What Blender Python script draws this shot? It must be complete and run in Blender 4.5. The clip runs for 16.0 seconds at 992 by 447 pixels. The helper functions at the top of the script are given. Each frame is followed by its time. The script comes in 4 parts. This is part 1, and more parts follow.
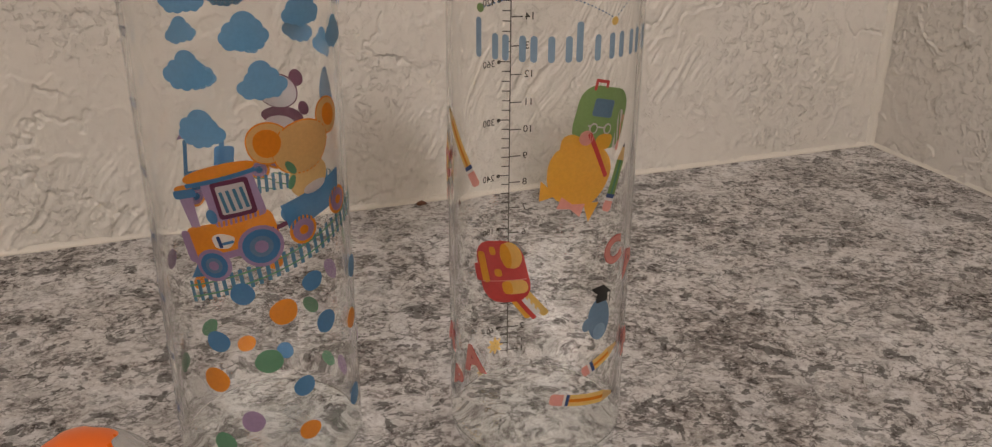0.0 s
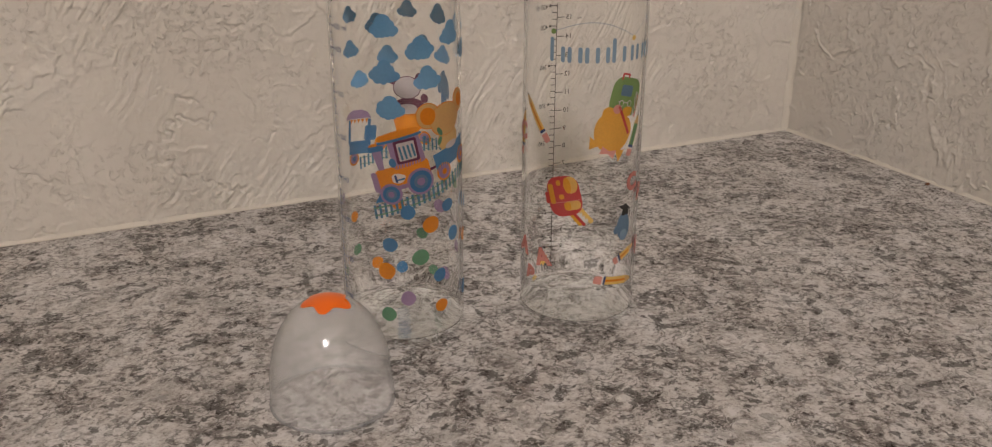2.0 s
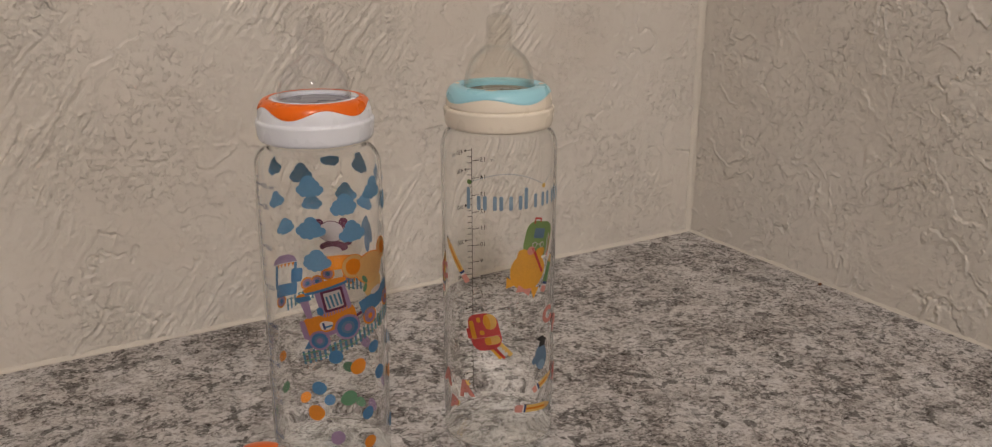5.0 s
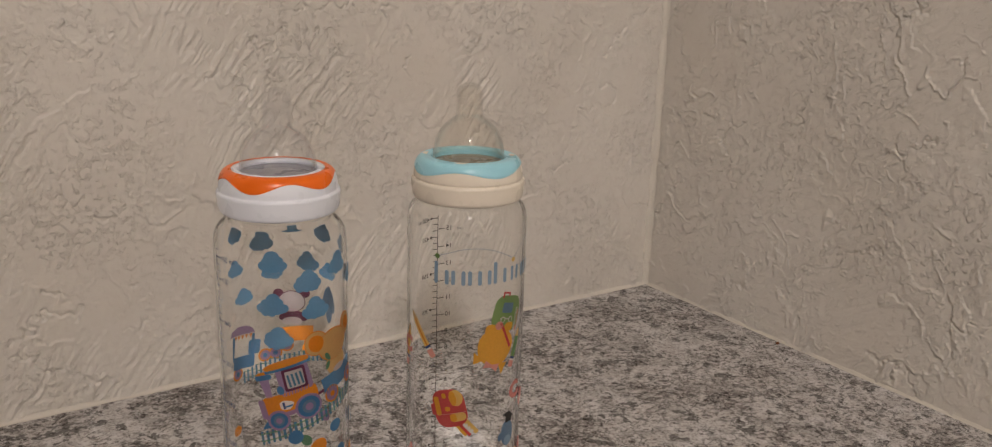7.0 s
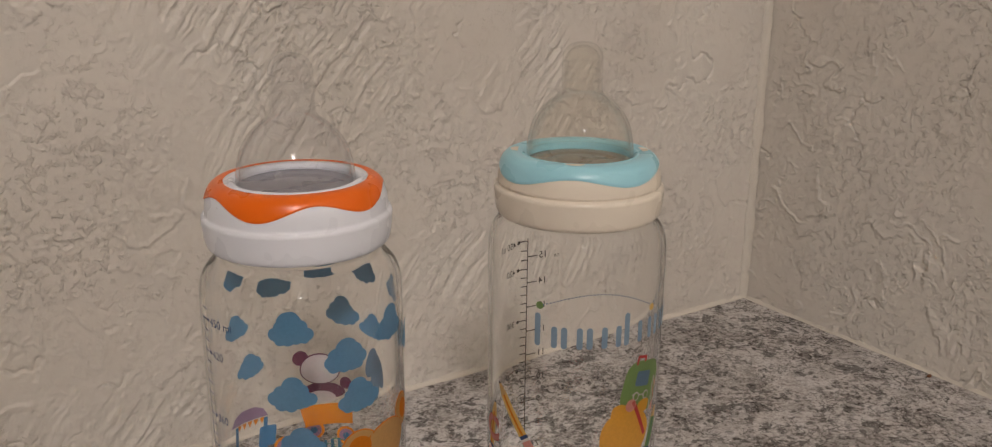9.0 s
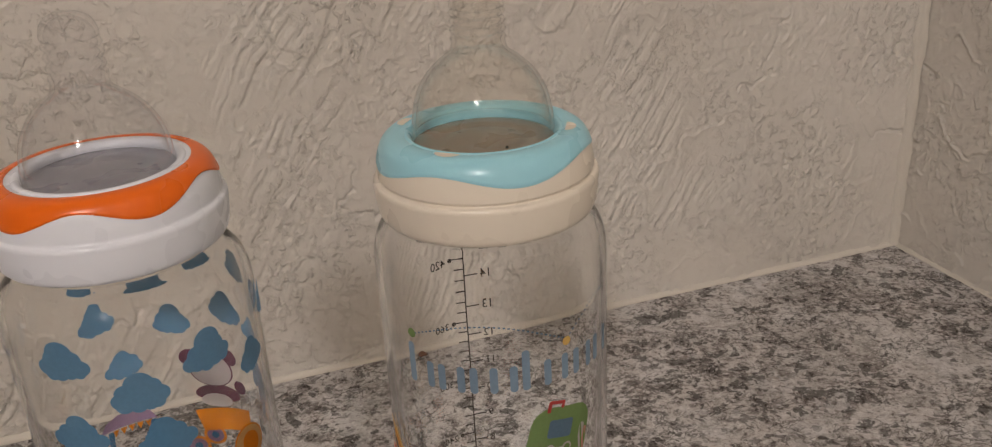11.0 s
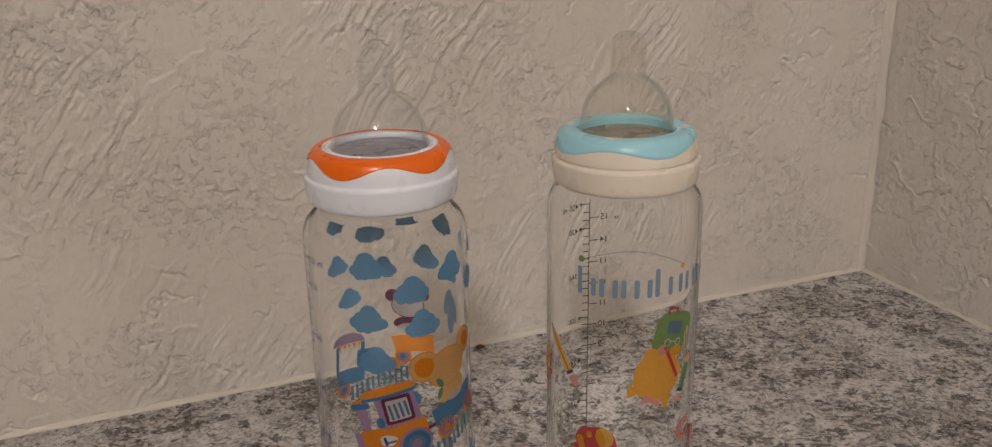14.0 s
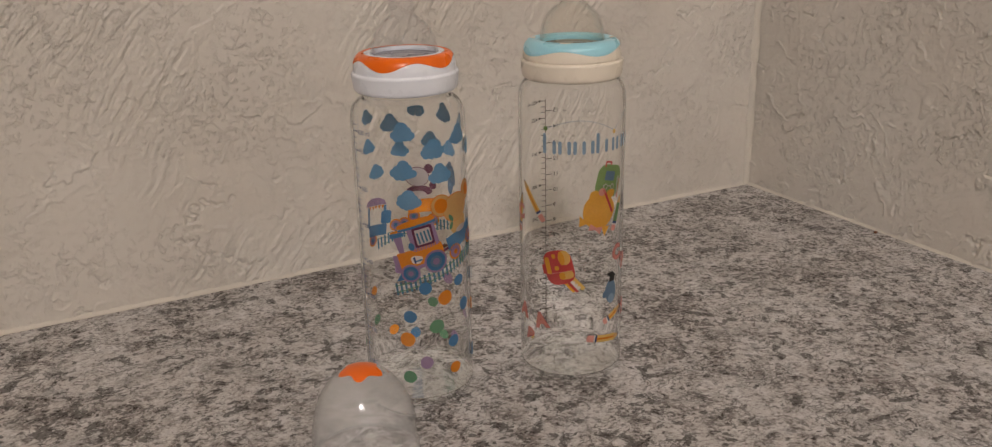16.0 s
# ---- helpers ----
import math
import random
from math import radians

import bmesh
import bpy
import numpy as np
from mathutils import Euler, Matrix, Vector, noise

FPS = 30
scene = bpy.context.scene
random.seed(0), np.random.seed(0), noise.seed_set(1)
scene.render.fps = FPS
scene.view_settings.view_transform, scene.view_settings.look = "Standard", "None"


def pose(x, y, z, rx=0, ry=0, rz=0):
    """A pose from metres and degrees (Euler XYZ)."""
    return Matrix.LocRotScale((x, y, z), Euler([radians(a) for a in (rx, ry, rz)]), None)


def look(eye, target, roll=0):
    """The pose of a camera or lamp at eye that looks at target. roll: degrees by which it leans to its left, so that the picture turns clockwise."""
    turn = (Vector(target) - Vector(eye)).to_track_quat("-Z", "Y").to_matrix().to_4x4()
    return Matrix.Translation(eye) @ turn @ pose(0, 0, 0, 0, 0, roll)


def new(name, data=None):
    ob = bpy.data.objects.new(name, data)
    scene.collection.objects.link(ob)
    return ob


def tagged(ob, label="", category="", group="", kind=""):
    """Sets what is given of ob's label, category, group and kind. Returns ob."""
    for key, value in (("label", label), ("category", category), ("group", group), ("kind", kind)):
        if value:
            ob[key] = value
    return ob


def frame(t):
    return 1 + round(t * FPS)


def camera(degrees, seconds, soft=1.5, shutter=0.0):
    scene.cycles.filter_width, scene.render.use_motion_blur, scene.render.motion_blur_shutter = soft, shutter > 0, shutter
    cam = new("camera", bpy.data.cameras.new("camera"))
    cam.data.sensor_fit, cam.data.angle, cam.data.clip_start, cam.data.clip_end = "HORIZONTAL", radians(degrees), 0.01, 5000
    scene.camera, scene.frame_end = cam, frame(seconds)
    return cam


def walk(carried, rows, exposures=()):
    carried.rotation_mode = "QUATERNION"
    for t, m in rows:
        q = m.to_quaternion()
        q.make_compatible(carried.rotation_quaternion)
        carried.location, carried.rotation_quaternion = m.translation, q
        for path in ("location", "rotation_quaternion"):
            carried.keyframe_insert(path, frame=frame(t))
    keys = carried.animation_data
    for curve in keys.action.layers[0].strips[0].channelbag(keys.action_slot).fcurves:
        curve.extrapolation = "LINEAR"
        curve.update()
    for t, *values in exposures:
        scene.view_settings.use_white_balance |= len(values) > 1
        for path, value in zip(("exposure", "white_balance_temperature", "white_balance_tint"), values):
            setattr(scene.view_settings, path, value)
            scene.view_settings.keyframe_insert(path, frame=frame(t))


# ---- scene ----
cam = camera(56.1, 16.0, soft=1.2)
PATH = [
    (0.0, 0.0023, 0.0153, 0.2056, 67.00, -0.33, -20.28),
    (0.5, -0.0024, 0.0017, 0.2009, 66.78, 0.24, -20.19),
    (1.0, -0.0323, -0.0294, 0.2134, 66.76, 0.28, -20.42),
    (1.5, -0.0832, -0.0778, 0.2061, 66.58, 0.47, -21.79),
    (2.0, -0.1223, -0.1191, 0.2372, 68.22, -0.17, -25.31),
    (2.5, -0.1588, -0.1439, 0.2456, 69.48, -0.92, -28.06),
    (3.0, -0.1862, -0.1422, 0.2556, 70.02, -1.65, -28.47),
    (3.5, -0.1846, -0.1347, 0.2606, 71.04, -1.97, -28.46),
    (4.0, -0.1498, -0.1302, 0.2636, 71.90, -1.38, -28.96),
    (6.5, -0.1249, -0.1303, 0.3037, 73.08, 0.22, -33.15),
    (7.0, -0.1315, -0.1082, 0.3012, 74.00, -1.77, -33.82),
    (7.5, -0.1243, -0.0704, 0.2741, 73.85, -2.43, -34.21),
    (8.0, -0.1149, -0.0190, 0.2624, 73.89, -2.71, -35.02),
    (8.5, -0.1026, 0.0182, 0.2670, 74.26, -1.57, -35.19),
    (11.0, 0.0504, 0.0687, 0.2769, 66.08, 2.90, -19.24),
    (11.5, 0.0511, 0.0756, 0.2773, 67.66, 1.02, -20.37),
    (12.0, 0.0319, 0.0665, 0.2870, 68.79, 0.38, -20.36),
    (12.5, 0.0027, 0.0477, 0.2960, 69.40, -0.08, -20.02),
    (13.0, -0.0109, 0.0343, 0.2968, 70.16, -0.29, -20.38),
    (13.5, -0.0357, 0.0188, 0.2861, 70.67, -0.13, -21.12),
    (14.0, -0.0603, -0.0259, 0.2870, 70.96, 1.01, -22.02),
    (14.5, -0.0727, -0.0568, 0.2691, 70.96, 1.26, -23.25),
    (15.0, -0.0936, -0.0823, 0.2613, 70.76, 1.20, -24.54),
    (15.5, -0.1247, -0.1163, 0.2672, 70.65, 1.33, -26.47),
    (16.0, -0.1644, -0.1630, 0.2813, 70.46, 1.22, -27.84),
]
EXPOSURES = [(0.0, 0.17), (1.5, 0.22), (2.5, 0.08), (4.0, 0.05), (7.0, 0.01), (11.0, -0.07), (14.0, -0.06), (16.0, 0.02)]
LAMP_W = 90.0
walk(cam, [(t, pose(x, y, z, rx, ry, rz)) for t, x, y, z, rx, ry, rz in PATH], EXPOSURES)

# ---- light: one warm ceiling lamp behind the camera in a closed, pale room ----
world = bpy.data.worlds.new("room_air")
world.use_nodes = True
world.node_tree.nodes["Background"].inputs[0].default_value = (1.0, 0.92, 0.84, 1)
world.node_tree.nodes["Background"].inputs[1].default_value = 0.02
scene.world = world
lamp_data = bpy.data.lights.new("ceiling_lamp", "AREA")
lamp_data.shape, lamp_data.size = "DISK", 0.55
lamp_data.energy, lamp_data.color = LAMP_W, (1.0, 0.925, 0.885)
lamp = new("ceiling_lamp", lamp_data)
lamp_data.cycles.use_multiple_importance_sampling = False
lamp.matrix_world = look((-0.95, -1.84, 2.04), (3.00, -1.55, 1.30))


# ---- materials ----
def mat(name, rgb=(0.8, 0.8, 0.8), rough=0.5, **kw):
    m = bpy.data.materials.new(name)
    m.use_nodes = True
    b = m.node_tree.nodes["Principled BSDF"]
    b.inputs["Base Color"].default_value = (*rgb, 1)
    b.inputs["Roughness"].default_value = rough
    for k, v in kw.items():
        b.inputs[k.replace("_", " ")].default_value = v
    return m


class Nodes:
    """Short hand for wiring a node tree."""

    def __init__(self, m):
        self.t, self.m = m.node_tree, m
        self.b = self.t.nodes["Principled BSDF"]

    def put(self, kind, **kw):
        nd = self.t.nodes.new(kind)
        for k, v in kw.items():
            setattr(nd, k, v)
        return nd

    def link(self, a, b):
        self.t.links.new(a, b)

    def feed(self, sock, v):
        if isinstance(v, bpy.types.NodeSocket):
            self.link(v, sock)
        else:
            sock.default_value = v

    def coords(self, scale=(1, 1, 1), turn=(0, 0, 0), shift=(0, 0, 0), warp=None, amount=0.0):
        tc = self.put("ShaderNodeTexCoord")
        out = tc.outputs["Object"]
        if warp is not None:
            sub = self.put("ShaderNodeVectorMath", operation="MULTIPLY_ADD")
            self.link(warp, sub.inputs[0])
            sub.inputs[1].default_value = (amount,) * 3
            self.link(out, sub.inputs[2])
            out = sub.outputs[0]
        mp = self.put("ShaderNodeMapping")
        mp.inputs["Scale"].default_value = scale
        mp.inputs["Rotation"].default_value = [radians(a) for a in turn]
        mp.inputs["Location"].default_value = shift
        self.link(out, mp.inputs[0])
        return mp.outputs[0]

    def noise(self, vec, scale, detail=4.0, rough=0.55, dist=0.0, colour=False):
        nd = self.put("ShaderNodeTexNoise")
        self.link(vec, nd.inputs["Vector"])
        for k, v in (("Scale", scale), ("Detail", detail), ("Roughness", rough), ("Distortion", dist)):
            nd.inputs[k].default_value = v
        return nd.outputs["Color" if colour else "Fac"]

    def voronoi(self, vec, scale, feature="F1", smooth=0.3):
        nd = self.put("ShaderNodeTexVoronoi", feature=feature)
        self.link(vec, nd.inputs["Vector"])
        nd.inputs["Scale"].default_value = scale
        if feature == "SMOOTH_F1":
            nd.inputs["Smoothness"].default_value = smooth
        return nd.outputs["Distance"]

    def span(self, v, lo, hi, a=0.0, b=1.0, smooth=True):
        nd = self.put("ShaderNodeMapRange")
        if smooth:
            nd.interpolation_type = "SMOOTHSTEP"
        self.link(v, nd.inputs["Value"])
        for k, x in zip(("From Min", "From Max", "To Min", "To Max"), (lo, hi, a, b)):
            nd.inputs[k].default_value = x
        return nd.outputs["Result"]

    def math(self, op, a, b=0.0, c=0.0):
        nd = self.put("ShaderNodeMath", operation=op)
        for s, v in zip(nd.inputs, (a, b, c)):
            self.feed(s, v)
        return nd.outputs[0]

    def mix(self, fac, a, b, blend="MIX"):
        nd = self.put("ShaderNodeMix", data_type="RGBA", blend_type=blend)
        for s, v in ((nd.inputs[0], fac), (nd.inputs[6], a), (nd.inputs[7], b)):
            self.feed(s, v if not isinstance(v, tuple) else (*v, 1)[:4])
        return nd.outputs[2]

    def ramp(self, fac, stops):
        nd = self.put("ShaderNodeValToRGB")
        self.link(fac, nd.inputs[0])
        cr = nd.color_ramp
        while len(cr.elements) < len(stops):
            cr.elements.new(0.5)
        for el, (pos, rgb) in zip(cr.elements, stops):
            el.position, el.color = pos, (*rgb, 1)
        return nd.outputs[0]

    def bump(self, height, distance, strength=1.0, normal=None):
        nd = self.put("ShaderNodeBump")
        nd.inputs["Distance"].default_value = distance
        nd.inputs["Strength"].default_value = strength
        self.link(height, nd.inputs["Height"])
        if normal is not None:
            self.link(normal, nd.inputs["Normal"])
        return nd.outputs[0]


def plaster(name, shift):
    """Warm white wall paint over plaster: faint stains and a fine grit."""
    m = mat(name, (0.70, 0.64, 0.57), 0.5, Specular_IOR_Level=0.4)
    k = Nodes(m)
    here = k.coords(shift=shift)
    grit = k.noise(here, 620.0, 3.0, 0.65)
    mid = k.noise(here, 230.0, 4.0, 0.6, 0.4)
    h = k.math("MULTIPLY_ADD", k.span(mid, 0.50, 0.68), 1.0, k.math("MULTIPLY", grit, 0.45))
    h = k.math("MULTIPLY", h, k.span(k.noise(here, 14.0, 3.0, 0.6), 0.40, 0.62, 0.15, 1.0))
    k.link(k.bump(h, 0.0009, 0.8), k.b.inputs["Normal"])
    stain = k.noise(here, 6.0, 4.0, 0.6)
    col = k.mix(k.span(stain, 0.3, 0.7), (0.655, 0.605, 0.54), (0.71, 0.665, 0.605))
    col = k.mix(k.math("MULTIPLY", k.span(mid, 0.40, 0.7), 0.22), col, (0.60, 0.54, 0.47))
    k.link(col, k.b.inputs["Base Color"])
    k.link(k.span(grit, 0.3, 0.7, 0.34, 0.50), k.b.inputs["Roughness"])
    return m


def granite():
    m = mat("granite", (0.5, 0.47, 0.43), 0.24, Specular_IOR_Level=0.4)
    k = Nodes(m)
    wob = k.noise(k.coords(), 45.0, 4.0, 0.6, colour=True)
    flow = k.coords((1.0, 0.98, 1.0), (0, 0, 24), warp=wob, amount=0.012)
    big = k.noise(flow, 20.0, 3.0, 0.6, 0.3)
    mid = k.noise(flow, 105.0, 5.0, 0.68, 0.4)
    tiny = k.noise(flow, 330.0, 4.0, 0.7, 0.2)
    tone = k.math("MULTIPLY_ADD", big, 0.56, k.math("MULTIPLY", mid, 0.85))
    tone = k.math("MULTIPLY_ADD", tiny, 0.42, tone)
    col = k.ramp(k.span(tone, 0.67, 1.13, smooth=False), [
        (0.0, (0.03, 0.025, 0.023)), (0.15, (0.085, 0.072, 0.066)), (0.28, (0.20, 0.176, 0.165)),
        (0.40, (0.32, 0.29, 0.276)), (0.50, (0.49, 0.46, 0.44)), (1.0, (0.67, 0.655, 0.645))])
    # cool grey clouds
    cloudy = k.span(k.noise(k.coords((1, 1.1, 1), (0, 0, 24), (5, 2, 0), warp=wob, amount=0.02), 34.0, 4.0, 0.65), 0.50, 0.62)
    col = k.mix(k.math("MULTIPLY", cloudy, 0.5), col, (0.24, 0.217, 0.203))
    # pale quartz islands
    quartz = k.span(k.noise(k.coords((1, 0.9, 1), (0, 0, 40), (6, 3, 0), warp=wob, amount=0.02), 60.0, 4.0, 0.6), 0.55, 0.59)
    col = k.mix(k.math("MULTIPLY", quartz, 0.5), col, (0.65, 0.635, 0.635))
    # long dark drifts
    drift = k.span(k.noise(k.coords((1, 2.6, 1), (0, 0, 6), (3, 1, 0), warp=wob, amount=0.02), 13.0, 4.0, 0.6, 0.3), 0.60, 0.70)
    col = k.mix(k.math("MULTIPLY", drift, 0.42), col, (0.15, 0.13, 0.118))
    # tan flecks
    tan = k.span(k.noise(k.coords((1, 1.3, 1), (0, 0, -10), (1, 7, 0)), 130.0, 3.0, 0.6), 0.62, 0.70)
    col = k.mix(k.math("MULTIPLY", tan, 0.30), col, (0.32, 0.235, 0.18))
    # small white crystals
    wh = k.span(k.voronoi(k.coords((1, 1.2, 1), warp=wob, amount=0.015), 210.0), 0.12, 0.26, 1.0, 0.0)
    col = k.mix(k.math("MULTIPLY", wh, 0.55), col, (0.78, 0.755, 0.73))
    # thin dark seams between the grains
    edge = k.voronoi(k.coords((1, 1.9, 1), (0, 0, 16), warp=wob, amount=0.03), 105.0, "DISTANCE_TO_EDGE")
    seam = k.math("MULTIPLY", k.span(edge, 0.015, 0.10, 1.0, 0.0), k.span(k.noise(k.coords(shift=(4, 4, 0)), 40.0, 3.0, 0.6), 0.46, 0.58))
    col = k.mix(k.math("MULTIPLY", seam, 0.85), col, (0.11, 0.098, 0.092))
    # black mineral flecks, small and large
    fl = k.noise(k.coords((1.0, 1.05, 1.0), (0, 0, 20), (9, 4, 0), warp=wob, amount=0.008), 190.0, 2.0, 0.5, 0.2)
    gate = k.span(big, 0.40, 0.62, 1.0, 0.4)
    fleck = k.math("MULTIPLY", k.span(fl, 0.575, 0.615), gate)
    fl2 = k.span(k.noise(k.coords((1.0, 1.15, 1.0), (0, 0, 32), (2, 8, 0), warp=wob, amount=0.014), 74.0, 3.0, 0.6, 0.3), 0.590, 0.622)
    col = k.mix(k.math("MULTIPLY", k.math("MAXIMUM", fleck, fl2), 0.85), col, (0.055, 0.047, 0.043))
    # fine salt-and-pepper grain
    salt = k.noise(k.coords((1, 1.2, 1), (0, 0, 24), (7, 1, 0), warp=wob, amount=0.006), 420.0, 3.0, 0.7)
    col = k.mix(k.span(salt, 0.44, 0.36, 0.0, 0.52), col, (0.14, 0.127, 0.12))
    col = k.mix(k.span(salt, 0.56, 0.64, 0.0, 0.45), col, (0.74, 0.725, 0.715))
    k.link(col, k.b.inputs["Base Color"])
    k.link(k.span(tiny, 0.3, 0.7, 0.22, 0.40), k.b.inputs["Roughness"])
    k.link(k.bump(mid, 0.0002, 0.35), k.b.inputs["Normal"])
    return m


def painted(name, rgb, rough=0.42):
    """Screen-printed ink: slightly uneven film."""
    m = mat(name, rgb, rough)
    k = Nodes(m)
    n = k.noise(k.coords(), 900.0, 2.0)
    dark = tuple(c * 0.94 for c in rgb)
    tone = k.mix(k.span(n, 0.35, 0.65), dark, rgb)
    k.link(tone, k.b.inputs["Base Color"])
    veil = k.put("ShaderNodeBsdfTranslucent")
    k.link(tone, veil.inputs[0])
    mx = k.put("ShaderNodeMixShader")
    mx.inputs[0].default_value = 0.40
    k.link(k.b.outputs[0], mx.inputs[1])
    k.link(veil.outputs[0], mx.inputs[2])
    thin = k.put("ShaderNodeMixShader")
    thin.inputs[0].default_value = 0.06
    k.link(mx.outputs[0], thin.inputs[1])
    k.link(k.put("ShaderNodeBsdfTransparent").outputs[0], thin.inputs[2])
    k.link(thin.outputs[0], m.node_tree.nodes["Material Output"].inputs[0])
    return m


def plastic(name, rgb, rough=0.28):
    m = mat(name, rgb, rough)
    k = Nodes(m)
    n = k.noise(k.coords(), 70.0, 2.0)
    k.link(k.span(n, 0.3, 0.7, rough - 0.02, rough + 0.03), k.b.inputs["Roughness"])
    return m


def sheen(k, base, floor_gloss, rough, wave=0.25, edge=0.6, power=4.5):
    """Adds a clear gloss that grows towards grazing views."""
    shine = k.put("ShaderNodeBsdfGlossy")
    shine.inputs["Roughness"].default_value = rough
    ripple = k.noise(k.coords((1, 1, 0.12)), 130.0, 3.0)
    k.link(k.bump(ripple, 0.0006, wave), shine.inputs["Normal"])
    lw = k.put("ShaderNodeLayerWeight")
    lw.inputs[0].default_value = 0.5
    fac = k.math("MULTIPLY_ADD", k.math("POWER", lw.outputs["Facing"], power), edge, floor_gloss)
    mx = k.put("ShaderNodeMixShader")
    k.link(fac, mx.inputs[0])
    k.link(base, mx.inputs[1])
    k.link(shine.outputs[0], mx.inputs[2])
    k.link(mx.outputs[0], k.m.node_tree.nodes["Material Output"].inputs[0])


def film(name, rgb, haze, gloss_rough=0.06, wave=0.25, edge=0.6, power=4.5, least=0.02):
    """A thin clear skin: light passes straight on, a little is scattered, and it shines by Fresnel."""
    m = bpy.data.materials.new(name)
    m.use_nodes = True
    k = Nodes(m)
    see = k.put("ShaderNodeBsdfTransparent")
    see.inputs[0].default_value = (*rgb, 1)
    milk = k.put("ShaderNodeBsdfTranslucent")
    milk.inputs[0].default_value = (0.8, 0.8, 0.8, 1)
    a = k.put("ShaderNodeMixShader")
    n = k.noise(k.coords(), 120.0, 3.0)
    k.link(k.span(n, 0.3, 0.7, haze * 0.7, haze * 1.3), a.inputs[0])
    k.link(see.outputs[0], a.inputs[1])
    k.link(milk.outputs[0], a.inputs[2])
    sheen(k, a.outputs[0], least, gloss_rough, wave, edge, power)
    return m


def frosted():
    """Milky see-through plastic: blurred view through it, some scattering, a soft shine."""
    m = bpy.data.materials.new("frosted_plastic")
    m.use_nodes = True
    k = Nodes(m)
    blur = k.put("ShaderNodeBsdfRefraction")
    blur.inputs["Roughness"].default_value = 0.06
    blur.inputs["IOR"].default_value = 1.04
    see = k.put("ShaderNodeBsdfTransparent")
    milk = k.put("ShaderNodeBsdfTranslucent")
    skin = k.put("ShaderNodeBsdfDiffuse")
    for nd in (milk, skin):
        nd.inputs[0].default_value = (0.95, 0.945, 0.955, 1)
    m1, m2, m3 = (k.put("ShaderNodeMixShader") for _ in range(3))
    m1.inputs[0].default_value = 0.78
    k.link(blur.outputs[0], m1.inputs[1])
    k.link(see.outputs[0], m1.inputs[2])
    m2.inputs[0].default_value = 0.55
    k.link(milk.outputs[0], m2.inputs[1])
    k.link(skin.outputs[0], m2.inputs[2])
    n = k.noise(k.coords(), 90.0, 3.0)
    k.link(k.span(n, 0.3, 0.7, 0.16, 0.23), m3.inputs[0])
    k.link(m1.outputs[0], m3.inputs[1])
    k.link(m2.outputs[0], m3.inputs[2])
    sheen(k, m3.outputs[0], 0.035, 0.13)
    return m


def clear_glass():
    """Clear bottle glass: light bends through the wall, with a gloss that grows towards the rim."""
    m = mat("bottle_glass", (1.0, 1.0, 0.995), 0.0, Transmission_Weight=1.0, IOR=1.15)
    k = Nodes(m)
    k.link(k.bump(k.noise(k.coords((1, 1, 0.12)), 110.0, 2.0), 0.0004, 0.15), k.b.inputs["Normal"])
    sheen(k, k.b.outputs[0], 0.010, 0.035, 0.22, 0.45, 4.0)
    return m


PLASTER_B = plaster("plaster_back", (0, 0, 0))
PLASTER_S = plaster("plaster_side", (2.3, 0.9, 1.1))
GRANITE = granite()
ROOM = mat("room_paint", (0.84, 0.79, 0.72), 0.7)
CAULK = mat("caulk", (0.65, 0.60, 0.525), 0.5)
GLASS = clear_glass()
THICK = film("thick_glass", (0.985, 0.990, 0.985), 0.001, 0.035, 0.10, 0.85, 3.2, 0.012)
SILI_A = film("silicone_clear", (0.994, 0.994, 0.997), 0.008, 0.06, 0.15, 0.8)
SILI_B = film("silicone_amber", (0.992, 0.988, 0.976), 0.004, 0.05, 0.15, 1.0)
FROST = frosted()
RIM = film("pale_rim", (0.97, 0.97, 0.98), 0.35, 0.12)
WHITE = plastic("white_plastic", (0.84, 0.86, 0.93))
CREAM = plastic("cream_plastic", (0.84, 0.76, 0.645))
ORANGE = plastic("orange_plastic", (0.90, 0.155, 0.004))
TEAL = plastic("teal_plastic", (0.36, 0.70, 0.81))
DISC_A = plastic("grey_membrane", (0.27, 0.265, 0.305))
DISC_B = plastic("tan_membrane", (0.27, 0.225, 0.17))
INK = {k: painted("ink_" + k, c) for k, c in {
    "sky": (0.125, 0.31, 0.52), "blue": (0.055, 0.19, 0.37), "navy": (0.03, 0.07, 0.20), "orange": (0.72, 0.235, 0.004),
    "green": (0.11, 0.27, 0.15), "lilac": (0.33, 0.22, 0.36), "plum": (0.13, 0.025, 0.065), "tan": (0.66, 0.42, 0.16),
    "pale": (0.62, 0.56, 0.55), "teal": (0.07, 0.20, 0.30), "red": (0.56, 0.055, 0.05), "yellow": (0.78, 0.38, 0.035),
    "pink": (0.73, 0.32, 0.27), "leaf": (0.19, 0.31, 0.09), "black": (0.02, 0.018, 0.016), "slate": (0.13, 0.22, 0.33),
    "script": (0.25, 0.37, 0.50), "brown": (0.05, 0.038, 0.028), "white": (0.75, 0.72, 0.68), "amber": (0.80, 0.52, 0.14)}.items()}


# ---- builders ----
def part(name, bm, material, parent=None, label="", smooth=True):
    me = bpy.data.meshes.new(name)
    bm.to_mesh(me)
    bm.free()
    me.materials.append(material)
    if smooth:
        me.polygons.foreach_set("use_smooth", [True] * len(me.polygons))
    ob = new(name, me)
    ob.parent = parent
    if label:
        tagged(ob, label)
    return ob


